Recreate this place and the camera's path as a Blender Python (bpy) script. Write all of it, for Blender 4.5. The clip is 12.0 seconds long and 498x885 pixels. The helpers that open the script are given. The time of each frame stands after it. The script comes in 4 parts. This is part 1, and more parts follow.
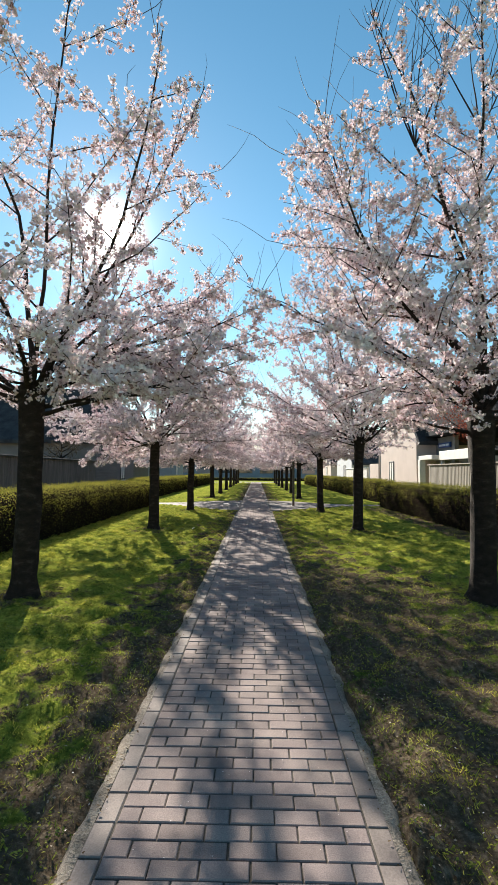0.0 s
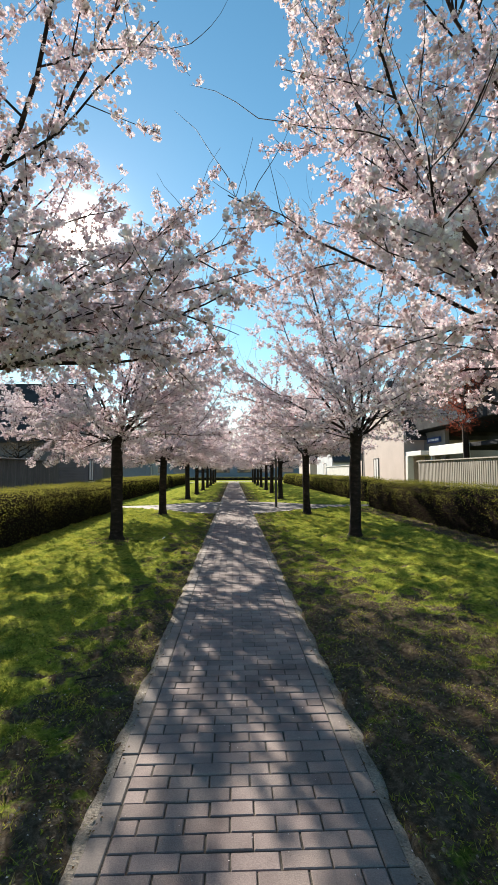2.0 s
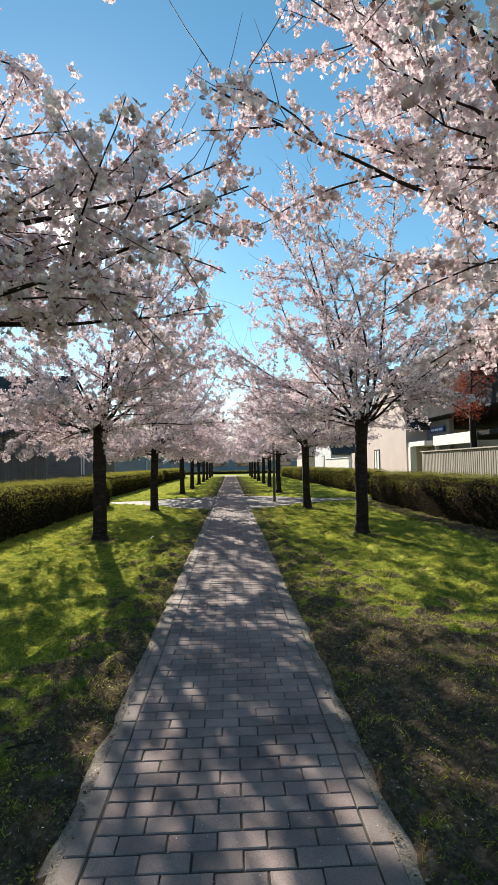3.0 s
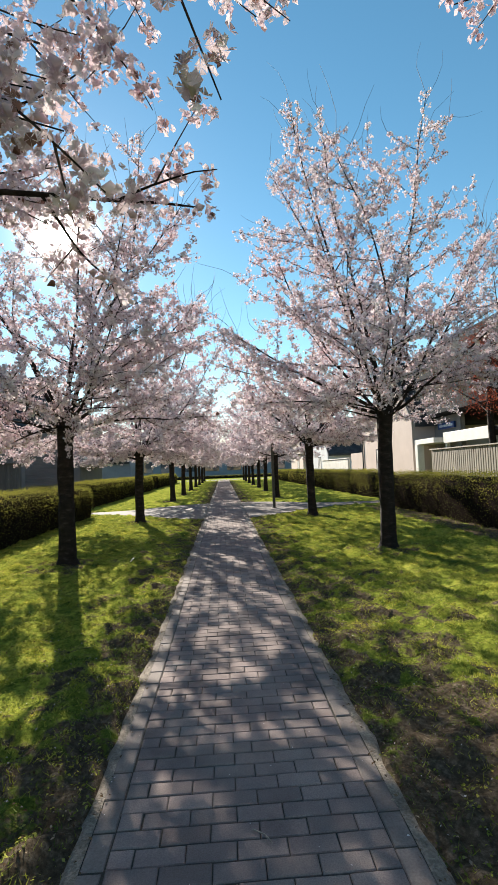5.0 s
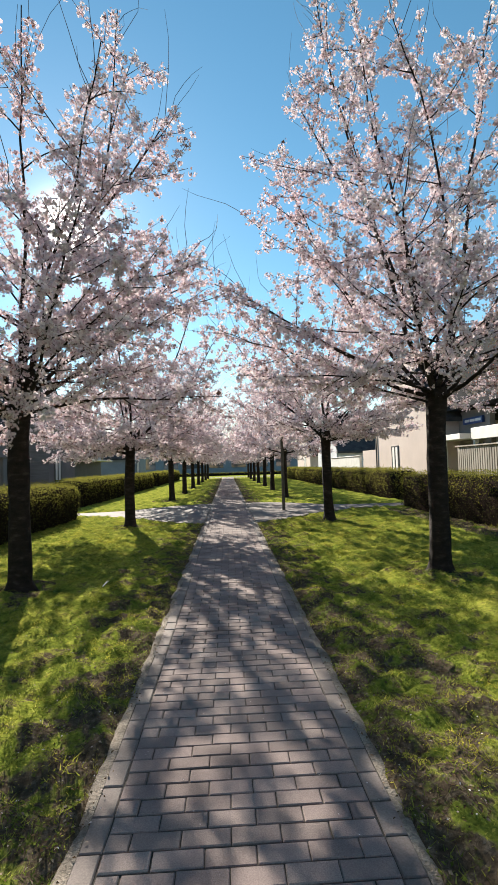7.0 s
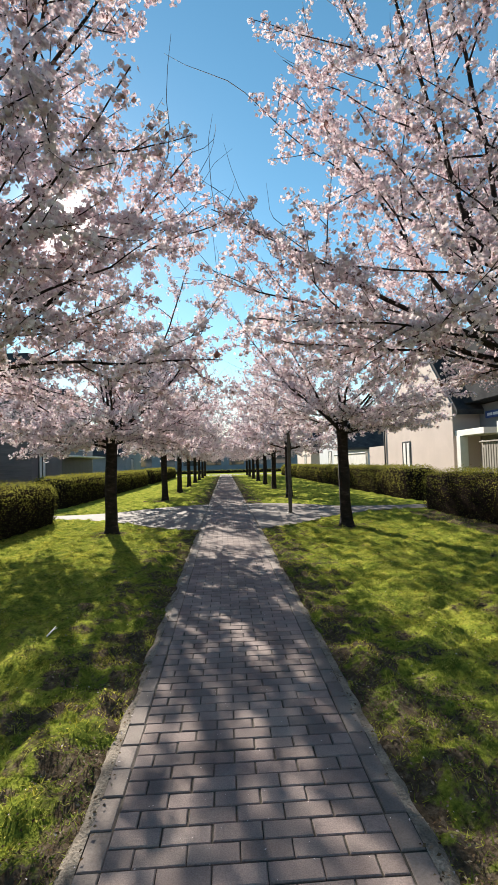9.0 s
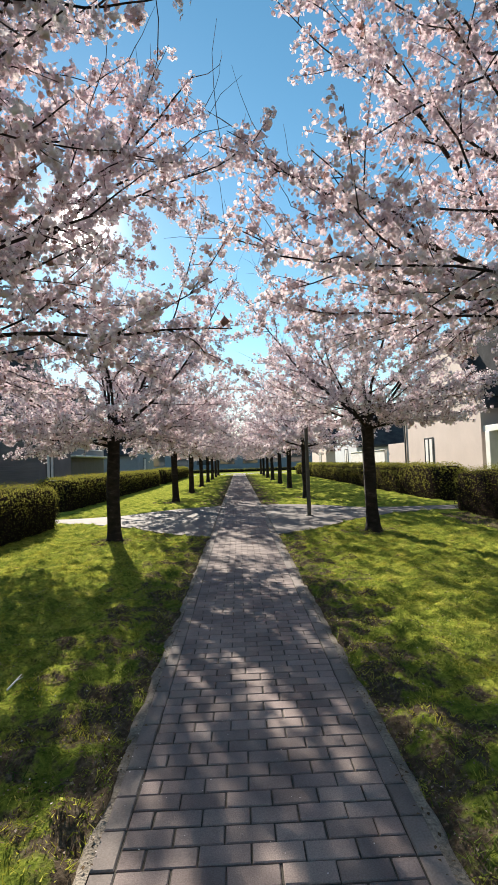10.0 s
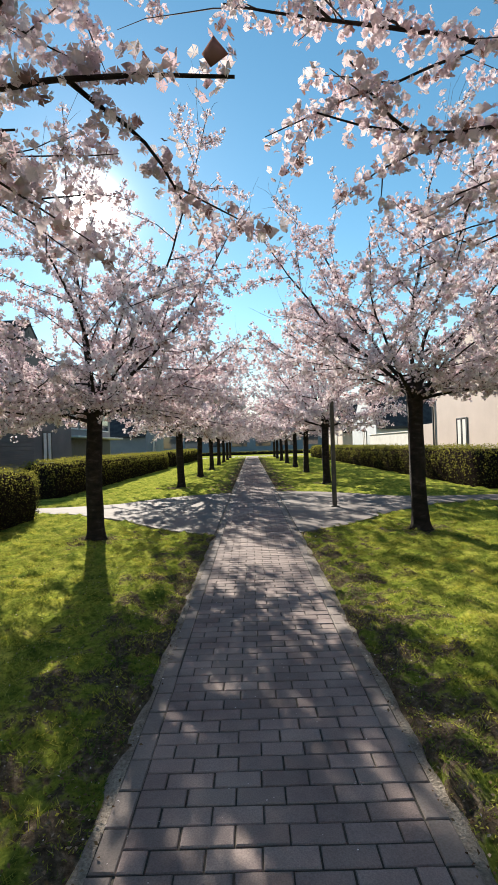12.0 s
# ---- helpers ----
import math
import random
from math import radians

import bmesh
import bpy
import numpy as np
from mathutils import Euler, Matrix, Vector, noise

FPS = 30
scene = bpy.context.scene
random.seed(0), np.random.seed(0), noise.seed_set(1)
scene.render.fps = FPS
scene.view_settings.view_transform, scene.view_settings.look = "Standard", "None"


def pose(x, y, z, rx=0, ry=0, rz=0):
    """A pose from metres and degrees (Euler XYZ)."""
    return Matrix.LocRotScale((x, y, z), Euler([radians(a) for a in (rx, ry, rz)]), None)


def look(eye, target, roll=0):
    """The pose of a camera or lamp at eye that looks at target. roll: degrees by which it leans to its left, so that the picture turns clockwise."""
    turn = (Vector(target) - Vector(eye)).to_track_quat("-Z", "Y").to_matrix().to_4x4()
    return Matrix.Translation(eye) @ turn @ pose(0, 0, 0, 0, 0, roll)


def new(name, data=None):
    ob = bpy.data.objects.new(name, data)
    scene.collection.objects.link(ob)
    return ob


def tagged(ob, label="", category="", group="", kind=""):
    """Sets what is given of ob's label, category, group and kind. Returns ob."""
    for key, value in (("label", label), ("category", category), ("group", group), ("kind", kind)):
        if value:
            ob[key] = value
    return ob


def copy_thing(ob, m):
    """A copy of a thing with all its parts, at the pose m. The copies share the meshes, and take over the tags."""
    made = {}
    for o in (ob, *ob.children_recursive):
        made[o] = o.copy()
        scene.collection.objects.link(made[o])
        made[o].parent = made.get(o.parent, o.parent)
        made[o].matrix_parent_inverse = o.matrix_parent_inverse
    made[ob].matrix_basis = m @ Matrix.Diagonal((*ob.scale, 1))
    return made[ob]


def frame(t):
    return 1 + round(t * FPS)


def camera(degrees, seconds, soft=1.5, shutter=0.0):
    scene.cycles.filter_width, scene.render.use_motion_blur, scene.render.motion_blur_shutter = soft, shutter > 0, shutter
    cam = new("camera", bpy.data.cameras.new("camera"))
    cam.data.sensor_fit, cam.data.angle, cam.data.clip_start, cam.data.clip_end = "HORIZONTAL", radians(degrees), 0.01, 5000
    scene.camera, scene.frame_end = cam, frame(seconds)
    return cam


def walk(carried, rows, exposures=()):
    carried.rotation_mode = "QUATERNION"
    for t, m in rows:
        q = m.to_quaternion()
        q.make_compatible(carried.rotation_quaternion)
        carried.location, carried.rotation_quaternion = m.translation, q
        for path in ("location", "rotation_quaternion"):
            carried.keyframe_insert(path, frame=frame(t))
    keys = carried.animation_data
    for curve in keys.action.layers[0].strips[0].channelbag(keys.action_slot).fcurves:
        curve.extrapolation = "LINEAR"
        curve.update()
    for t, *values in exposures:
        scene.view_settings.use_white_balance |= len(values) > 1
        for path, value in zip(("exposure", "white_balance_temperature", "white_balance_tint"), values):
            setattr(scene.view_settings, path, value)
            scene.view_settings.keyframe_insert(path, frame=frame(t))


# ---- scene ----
cam = camera(54.0, 12.0, soft=0.6)
METRES, EYE, TILT, LEAN, TURN = 11.3, 1.5, 0.0, 0.0, 0.9
ROWS = [
    (0.0, 0.0, 0.0, 0.0, -0.03, 3.42, -0.5),
    (0.5, -0.0063, 0.0387, -0.0002, -1.31, 3.87, -0.36),
    (1.0, -0.0039, 0.0791, -0.0026, -2.01, 4.04, -0.28),
    (1.5, -0.0052, 0.119, -0.0027, -2.56, 3.96, -0.26),
    (2.0, -0.0054, 0.1609, -0.0012, -2.73, 3.34, 0.25),
    (2.5, 0.0024, 0.2053, -0.0027, -2.63, 2.71, 0.69),
    (3.0, 0.0009, 0.246, -0.0042, -3.05, 2.6, 0.9),
    (5.0, -0.0032, 0.4045, -0.006, -3.95, 3.01, 2.21),
    (5.5, 0.0004, 0.4463, -0.0056, -4.12, 2.33, 2.19),
    (6.0, -0.0017, 0.488, -0.0065, -4.29, 1.94, 2.3),
    (6.5, 0.0021, 0.5295, -0.0078, -3.89, 2.1, 2.22),
    (7.0, 0.0017, 0.5722, -0.0063, -3.44, 2.71, 1.71),
    (9.0, 0.0009, 0.738, -0.0081, -3.73, 2.4, 1.61),
    (9.5, 0.0055, 0.7818, -0.0072, -3.25, 2.16, 1.86),
    (10.0, 0.0035, 0.8244, -0.0074, -2.14, 2.29, 2.07),
    (10.5, 0.0064, 0.8657, -0.0087, -0.83, 2.59, 2.25),
    (11.0, 0.0075, 0.9082, -0.0082, -0.24, 2.09, 2.15),
    (11.5, 0.0042, 0.9519, -0.0094, -0.46, 0.96, 1.97),
    (12.0, 0.0064, 0.9967, -0.0114, -0.66, 0.32, 1.82),
]
EXPOSURES = [(0.0, 1.37, 6950, 9)]
walk(cam, [(t, pose(0, 0, EYE, TILT, LEAN, TURN) @ pose(METRES * x, METRES * y, METRES * z, 90 + pitch, roll, yaw)) for t, x, y, z, yaw, pitch, roll in ROWS], EXPOSURES)

# ---- light ----
SUN_AZ, SUN_EL = radians(-17.5), radians(25.3)
world = bpy.data.worlds.new("sky")
scene.world = world
world.use_nodes = True
sky = world.node_tree.nodes.new("ShaderNodeTexSky")
sky.sky_type = "NISHITA"
sky.sun_disc = False
sky.sun_elevation, sky.sun_rotation = SUN_EL, SUN_AZ
sky.air_density, sky.dust_density, sky.ozone_density = 1.0, 0.03, 1.3
sky_tone = world.node_tree.nodes.new("ShaderNodeHueSaturation")
sky_tone.inputs["Hue"].default_value, sky_tone.inputs["Saturation"].default_value = 0.485, 1.24
world.node_tree.links.new(sky.outputs[0], sky_tone.inputs["Color"])
world.node_tree.nodes["Background"].inputs[1].default_value = 0.07
sun_dir = Vector((math.sin(SUN_AZ) * math.cos(SUN_EL), math.cos(SUN_AZ) * math.cos(SUN_EL), math.sin(SUN_EL)))
# the sun's own bright disc and the haze round it, seen in the sky where the sun lamp stands
wn_, wl_ = world.node_tree.nodes, world.node_tree.links
toward = wn_.new("ShaderNodeVectorMath")
toward.operation = "DOT_PRODUCT"
toward.inputs[1].default_value = sun_dir
wl_.new(wn_.new("ShaderNodeTexCoord").outputs["Generated"], toward.inputs[0])
facing = wn_.new("ShaderNodeMath")
facing.operation = "MAXIMUM"
facing.inputs[1].default_value = 0.0
wl_.new(toward.outputs["Value"], facing.inputs[0])
glow = sky_tone.outputs[0]
for sharp, gain in ((2000.0, 90.0), (420.0, 4.0), (40.0, 0.5)):
    power = wn_.new("ShaderNodeMath")
    power.operation = "POWER"
    power.inputs[1].default_value = sharp
    wl_.new(facing.outputs[0], power.inputs[0])
    halo = wn_.new("ShaderNodeVectorMath")
    halo.operation = "SCALE"
    halo.inputs[0].default_value = (gain, gain * 0.97, gain * 0.9)
    wl_.new(power.outputs[0], halo.inputs["Scale"])
    both = wn_.new("ShaderNodeVectorMath")
    wl_.new(glow, both.inputs[0])
    wl_.new(halo.outputs[0], both.inputs[1])
    glow = both.outputs[0]
wl_.new(glow, wn_["Background"].inputs[0])
sun_data = bpy.data.lights.new("sun", "SUN")
sun_data.energy, sun_data.angle, sun_data.color = 5.0, radians(0.53), (1.0, 0.95, 0.87)
sun = new("sun", sun_data)
sun.matrix_basis = look(sun_dir * 60, (0, 0, 0))


# ---- materials ----
def node_mat(name):
    m = bpy.data.materials.new(name)
    m.use_nodes = True
    return m, m.node_tree.nodes, m.node_tree.links


def ramp(nodes, stops):
    r = nodes.new("ShaderNodeValToRGB")
    e = r.color_ramp.elements
    while len(e) < len(stops):
        e.new(0.5)
    for el, (p, c) in zip(e, stops):
        el.position, el.color = p, (*c, 1)
    return r


def noise_tex(nodes, links, scale, detail=4, rough=0.55, vec=None):
    n = nodes.new("ShaderNodeTexNoise")
    n.inputs["Scale"].default_value, n.inputs["Detail"].default_value, n.inputs["Roughness"].default_value = scale, detail, rough
    if vec is not None:
        links.new(vec, n.inputs["Vector"])
    return n


def mix_col(nodes, links, fac, a, b, mode="MIX"):
    m = nodes.new("ShaderNodeMix")
    m.data_type, m.blend_type = "RGBA", mode
    for sock, v in ((m.inputs[0], fac), (m.inputs[6], a), (m.inputs[7], b)):
        if isinstance(v, (int, float)):
            sock.default_value = v
        elif isinstance(v, tuple):
            sock.default_value = (*v, 1)
        else:
            links.new(v, sock)
    return m.outputs[2]


def surface(name, stops, scale=6.0, fine=60.0, rough=0.8, bump=0.3, depth=0.01, metal=0.0, fine_mix=0.35, piece=0.0, world_space=True, stretch=(1, 1, 1), gloss=0.35):
    """Two-scale mottled surface; piece: how far single pieces differ in lightness."""
    m, nodes, links = node_mat(name)
    b = nodes["Principled BSDF"]
    if world_space:
        vec = nodes.new("ShaderNodeNewGeometry").outputs["Position"]
    else:
        vec = nodes.new("ShaderNodeTexCoord").outputs["Object"]
    mp = nodes.new("ShaderNodeMapping")
    mp.inputs["Scale"].default_value = stretch
    links.new(vec, mp.inputs[0])
    big = noise_tex(nodes, links, scale, 5, 0.6, mp.outputs[0])
    small = noise_tex(nodes, links, fine, 3, 0.6, mp.outputs[0])
    r = ramp(nodes, stops)
    links.new(big.outputs[0], r.inputs[0])
    dots = ramp(nodes, [(0.3, (0.45, 0.45, 0.45)), (0.7, (1.4, 1.4, 1.4))])
    links.new(small.outputs[0], dots.inputs[0])
    col = mix_col(nodes, links, fine_mix, r.outputs[0], dots.outputs[0], "MULTIPLY")
    if piece:
        info = nodes.new("ShaderNodeObjectInfo")
        geo = nodes.new("ShaderNodeNewGeometry")
        add = nodes.new("ShaderNodeMath")
        add.operation = "ADD"
        links.new(info.outputs["Random"], add.inputs[0])
        links.new(geo.outputs["Random Per Island"], add.inputs[1])
        fr = nodes.new("ShaderNodeMath")
        fr.operation = "FRACT"
        links.new(add.outputs[0], fr.inputs[0])
        hsv = nodes.new("ShaderNodeHueSaturation")
        mr = nodes.new("ShaderNodeMapRange")
        mr.inputs[3].default_value, mr.inputs[4].default_value = 1 - piece, 1 + piece
        links.new(fr.outputs[0], mr.inputs[0])
        links.new(mr.outputs[0], hsv.inputs["Value"])
        links.new(col, hsv.inputs["Color"])
        col = hsv.outputs[0]
    links.new(col, b.inputs["Base Color"])
    b.inputs["Roughness"].default_value, b.inputs["Metallic"].default_value = rough, metal
    b.inputs["Specular IOR Level"].default_value = gloss
    bp = nodes.new("ShaderNodeBump")
    bp.inputs["Strength"].default_value, bp.inputs["Distance"].default_value = bump, depth
    links.new(small.outputs[0], bp.inputs["Height"])
    links.new(bp.outputs[0], b.inputs["Normal"])
    return m


def leafy(name, stops, trans=0.45, rough=0.6, spatial=0.0, stops2=None):
    """Thin leaf or petal: colour by leaf, part of the light shines through."""
    m, nodes, links = node_mat(name)
    out = nodes["Material Output"]
    nodes.remove(nodes["Principled BSDF"])
    geo = nodes.new("ShaderNodeNewGeometry")
    r = ramp(nodes, stops)
    links.new(geo.outputs["Random Per Island"], r.inputs[0])
    col = r.outputs[0]
    if stops2:
        n = noise_tex(nodes, links, spatial, 3, 0.6, geo.outputs["Position"])
        r2 = ramp(nodes, stops2)
        links.new(n.outputs[0], r2.inputs[0])
        col = mix_col(nodes, links, 1.0, col, r2.outputs[0], "MULTIPLY")
    d, t, mx = nodes.new("ShaderNodeBsdfDiffuse"), nodes.new("ShaderNodeBsdfTranslucent"), nodes.new("ShaderNodeMixShader")
    links.new(col, d.inputs[0])
    links.new(col, t.inputs[0])
    mx.inputs[0].default_value = trans
    links.new(d.outputs[0], mx.inputs[1])
    links.new(t.outputs[0], mx.inputs[2])
    links.new(mx.outputs[0], out.inputs[0])
    return m


PETAL = leafy("blossom", [(0.0, (0.24, 0.14, 0.12)), (0.045, (0.36, 0.23, 0.2)), (0.055, (0.66, 0.53, 0.58)), (0.5, (0.815, 0.73, 0.76)), (1.0, (0.9, 0.855, 0.87))], 0.28,
              spatial=1.3, stops2=[(0.35, (0.92, 0.84, 0.85)), (0.65, (1, 1, 1))])
BARK = surface("bark", [(0.3, (0.014, 0.011, 0.0095)), (0.55, (0.028, 0.02, 0.017)), (0.75, (0.07, 0.056, 0.046))], 7, 45, 0.85, 0.9, 0.02, stretch=(1, 1, 2.2), gloss=0.12)
TWIG = surface("twig_bark", [(0.3, (0.03, 0.02, 0.02)), (0.7, (0.075, 0.05, 0.045))], 9, 60, 0.8, 0.3, 0.004)
# young top leaves brightened as if sunlit, side leaves darkened as if shaded
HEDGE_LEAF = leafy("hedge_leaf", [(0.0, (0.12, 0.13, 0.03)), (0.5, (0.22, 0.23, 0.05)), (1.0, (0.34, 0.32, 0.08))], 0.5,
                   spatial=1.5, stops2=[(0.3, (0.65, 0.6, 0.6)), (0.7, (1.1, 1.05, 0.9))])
HEDGE_OLD_SHADED = leafy("hedge_old_leaf_shaded", [(0.0, (0.018, 0.014, 0.01)), (0.6, (0.045, 0.046, 0.018)), (1.0, (0.1, 0.1, 0.034))], 0.2)
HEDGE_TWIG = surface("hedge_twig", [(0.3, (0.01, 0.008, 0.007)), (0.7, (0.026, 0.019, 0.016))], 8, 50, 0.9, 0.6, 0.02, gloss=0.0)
RED_LEAF = leafy("plum_leaf", [(0.0, (0.10, 0.025, 0.02)), (0.6, (0.2, 0.05, 0.035)), (1.0, (0.3, 0.1, 0.06))], 0.4)
GRASS = leafy("grass_blade", [(0.0, (0.1, 0.135, 0.028)), (0.6, (0.28, 0.305, 0.052)), (1.0, (0.46, 0.44, 0.12))], 0.45,
              spatial=2.2, stops2=[(0.36, (0.38, 0.5, 0.6)), (0.5, (1, 1, 1)), (0.64, (1.3, 1.15, 0.9))])
LITTER = leafy("dry_leaf", [(0.0, (0.06, 0.035, 0.02)), (0.7, (0.16, 0.11, 0.065)), (1.0, (0.36, 0.3, 0.24))], 0.15)
FALLEN = leafy("fallen_petal", [(0.0, (0.6, 0.5, 0.5)), (1.0, (0.85, 0.78, 0.77))], 0.2)
PAVER = surface("paver", [(0.3, (0.155, 0.12, 0.116)), (0.5, (0.225, 0.178, 0.168)), (0.72, (0.305, 0.245, 0.22))], 2.2, 170, 0.88, 0.5, 0.004, fine_mix=0.42, piece=0.18, gloss=0.12)
KERB = surface("kerb_concrete", [(0.3, (0.15, 0.122, 0.113)), (0.7, (0.25, 0.208, 0.188))], 3.0, 120, 0.85, 0.35, 0.004, piece=0.1, gloss=0.2)
MORTAR = surface("sandy_mortar", [(0.3, (0.13, 0.11, 0.09)), (0.5, (0.24, 0.205, 0.17)), (0.7, (0.33, 0.285, 0.235))], 7.0, 90, 0.95, 0.9, 0.012, fine_mix=0.7, gloss=0.1)
JOINT = surface("joint_sand", [(0.3, (0.035, 0.03, 0.025)), (0.7, (0.08, 0.068, 0.055))], 12, 200, 0.95, 0.5, 0.006)
CONCRETE = surface("concrete", [(0.3, (0.14, 0.118, 0.11)), (0.7, (0.2, 0.172, 0.16))], 1.8, 120, 0.85, 0.25, 0.004, gloss=0.15)
STUCCO = surface("beige_stucco", [(0.3, (0.47, 0.385, 0.345)), (0.7, (0.54, 0.445, 0.4))], 0.9, 140, 0.9, 0.35, 0.005, fine_mix=0.12)
GREY_STUCCO = surface("grey_stucco", [(0.3, (0.2, 0.19, 0.19)), (0.7, (0.27, 0.26, 0.25))], 0.9, 140, 0.9, 0.35, 0.005, fine_mix=0.12)
PALE_STUCCO = surface("pale_stucco", [(0.3, (0.45, 0.47, 0.5)), (0.7, (0.55, 0.57, 0.6))], 0.7, 120, 0.9, 0.3, 0.005, fine_mix=0.1)
BLIND = surface("window_blind", [(0.3, (0.58, 0.56, 0.54)), (0.7, (0.7, 0.68, 0.66))], 3, 90, 0.7, 0.1, 0.003, fine_mix=0.1, stretch=(1, 1, 9))
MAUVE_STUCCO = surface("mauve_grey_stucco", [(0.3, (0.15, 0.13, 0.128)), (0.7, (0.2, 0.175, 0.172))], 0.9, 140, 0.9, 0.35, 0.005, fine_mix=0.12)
DUSK_STUCCO = surface("blue_grey_stucco", [(0.3, (0.16, 0.19, 0.23)), (0.7, (0.23, 0.26, 0.3))], 0.7, 120, 0.9, 0.3, 0.005, fine_mix=0.1)
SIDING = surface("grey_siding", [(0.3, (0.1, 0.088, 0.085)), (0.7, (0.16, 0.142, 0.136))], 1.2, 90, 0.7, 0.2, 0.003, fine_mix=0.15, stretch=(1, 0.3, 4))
ROOF = surface("roof_shingle", [(0.3, (0.035, 0.035, 0.04)), (0.7, (0.075, 0.075, 0.08))], 2, 70, 0.9, 0.6, 0.01, piece=0.2, gloss=0.04)
WHITE = surface("white_paint", [(0.3, (0.62, 0.6, 0.56)), (0.7, (0.74, 0.72, 0.68))], 2, 90, 0.6, 0.12, 0.003, fine_mix=0.12)
DARK = surface("dark_paint", [(0.3, (0.03, 0.032, 0.035)), (0.7, (0.055, 0.057, 0.06))], 2, 90, 0.5, 0.1, 0.003, fine_mix=0.15)
FENCE_WOOD = surface("weathered_fence", [(0.3, (0.22, 0.19, 0.16)), (0.7, (0.36, 0.32, 0.27))], 2.5, 60, 0.85, 0.4, 0.004, piece=0.15, stretch=(3, 3, 0.5))
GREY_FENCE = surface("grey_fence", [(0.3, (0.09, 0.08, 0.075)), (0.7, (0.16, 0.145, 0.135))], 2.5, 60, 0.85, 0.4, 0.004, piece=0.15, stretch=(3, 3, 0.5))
BLUE = surface("blue_enamel", [(0.3, (0.02, 0.06, 0.2)), (0.7, (0.03, 0.08, 0.26))], 3, 80, 0.4, 0.05, 0.002)
LETTER = surface("sign_letter", [(0.3, (0.6, 0.62, 0.66)), (0.7, (0.7, 0.72, 0.75))], 3, 80, 0.5, 0.05, 0.002)
POLE = surface("pole_paint", [(0.3, (0.05, 0.045, 0.035)), (0.7, (0.09, 0.08, 0.06))], 5, 80, 0.6, 0.2, 0.003)
GLASS, gn, gl = node_mat("window_glass")
gp = gn["Principled BSDF"]
gp.inputs["Base Color"].default_value = (0.05, 0.06, 0.07, 1)
gp.inputs["Roughness"].default_value = 0.06
gp.inputs["Specular IOR Level"].default_value = 0.9

# lawn soil: grass green and moss, worn to earth beside the path and round the trunks
LAWN, ln, ll = node_mat("lawn")
lb = ln["Principled BSDF"]
lgeo = ln.new("ShaderNodeNewGeometry")
lsep = ln.new("ShaderNodeSeparateXYZ")
ll.new(lgeo.outputs["Position"], lsep.inputs[0])
n_mid = noise_tex(ln, ll, 3.5, 5, 0.65, lgeo.outputs["Position"])
n_fine = noise_tex(ln, ll, 26, 6, 0.75, lgeo.outputs["Position"])
green = ramp(ln, [(0.3, (0.06, 0.09, 0.02)), (0.47, (0.215, 0.255, 0.042)), (0.64, (0.4, 0.39, 0.08))])
ll.new(n_mid.outputs[0], green.inputs[0])
# small shadows and lit tips of the tufts, put into the green by noise
tuft_shade = ramp(ln, [(0.32, (0.22, 0.25, 0.22)), (0.5, (0.9, 0.9, 0.9)), (0.68, (1.6, 1.5, 1.3))])
ll.new(n_fine.outputs[0], tuft_shade.inputs[0])
green_t = mix_col(ln, ll, 0.8, green.outputs[0], tuft_shade.outputs[0], "MULTIPLY")
earth = ramp(ln, [(0.3, (0.036, 0.027, 0.018)), (0.5, (0.088, 0.067, 0.047)), (0.7, (0.2, 0.162, 0.122))])
ll.new(n_fine.outputs[0], earth.inputs[0])
wear_at = ln.new("ShaderNodeAttribute")
wear_at.attribute_name = "wear"
wsum = ln.new("ShaderNodeMath")
wsum.operation = "ADD"
ll.new(wear_at.outputs["Fac"], wsum.inputs[0])
wn = ln.new("ShaderNodeMapRange")
wn.inputs[1].default_value, wn.inputs[2].default_value, wn.inputs[3].default_value, wn.inputs[4].default_value = 0.3, 0.7, -0.55, 0.62
ll.new(n_mid.outputs[0], wn.inputs[0])
ll.new(wn.outputs[0], wsum.inputs[1])
wr = ramp(ln, [(0.4, (0, 0, 0)), (0.62, (1, 1, 1))])
ll.new(wsum.outputs[0], wr.inputs[0])
ll.new(mix_col(ln, ll, wr.outputs[0], green_t, earth.outputs[0]), lb.inputs["Base Color"])
lb.inputs["Roughness"].default_value = 0.95
lb.inputs["Specular IOR Level"].default_value = 0.0
lbp = ln.new("ShaderNodeBump")
lbp.inputs["Strength"].default_value, lbp.inputs["Distance"].default_value = 0.9, 0.03
ll.new(n_fine.outputs[0], lbp.inputs["Height"])
ll.new(lbp.outputs[0], lb.inputs["Normal"])


# ---- mesh helpers ----
def mesh_of(name, verts, faces, mat, smooth=False):
    me = bpy.data.meshes.new(name)
    me.from_pydata(verts, [], faces)
    me.materials.append(mat)
    if smooth:
        me.polygons.foreach_set("use_smooth", [True] * len(me.polygons))
    me.update()
    return me


def mesh_np(name, v, f, mat, smooth=False):
    """Mesh from numpy arrays: v (n, 3) and f (m, k), all faces with k corners."""
    me = bpy.data.meshes.new(name)
    n, m, k = len(v), len(f), f.shape[1]
    me.vertices.add(n)
    me.vertices.foreach_set("co", np.ascontiguousarray(v, dtype=np.float32).ravel())
    me.loops.add(m * k)
    me.loops.foreach_set("vertex_index", np.ascontiguousarray(f, dtype=np.int32).ravel())
    me.polygons.add(m)
    me.polygons.foreach_set("loop_start", np.arange(0, m * k, k, dtype=np.int32))
    me.polygons.foreach_set("loop_total", np.full(m, k, dtype=np.int32))
    if smooth:
        me.polygons.foreach_set("use_smooth", np.ones(m, dtype=bool))
    me.materials.append(mat)
    me.update(calc_edges=True)
    return me


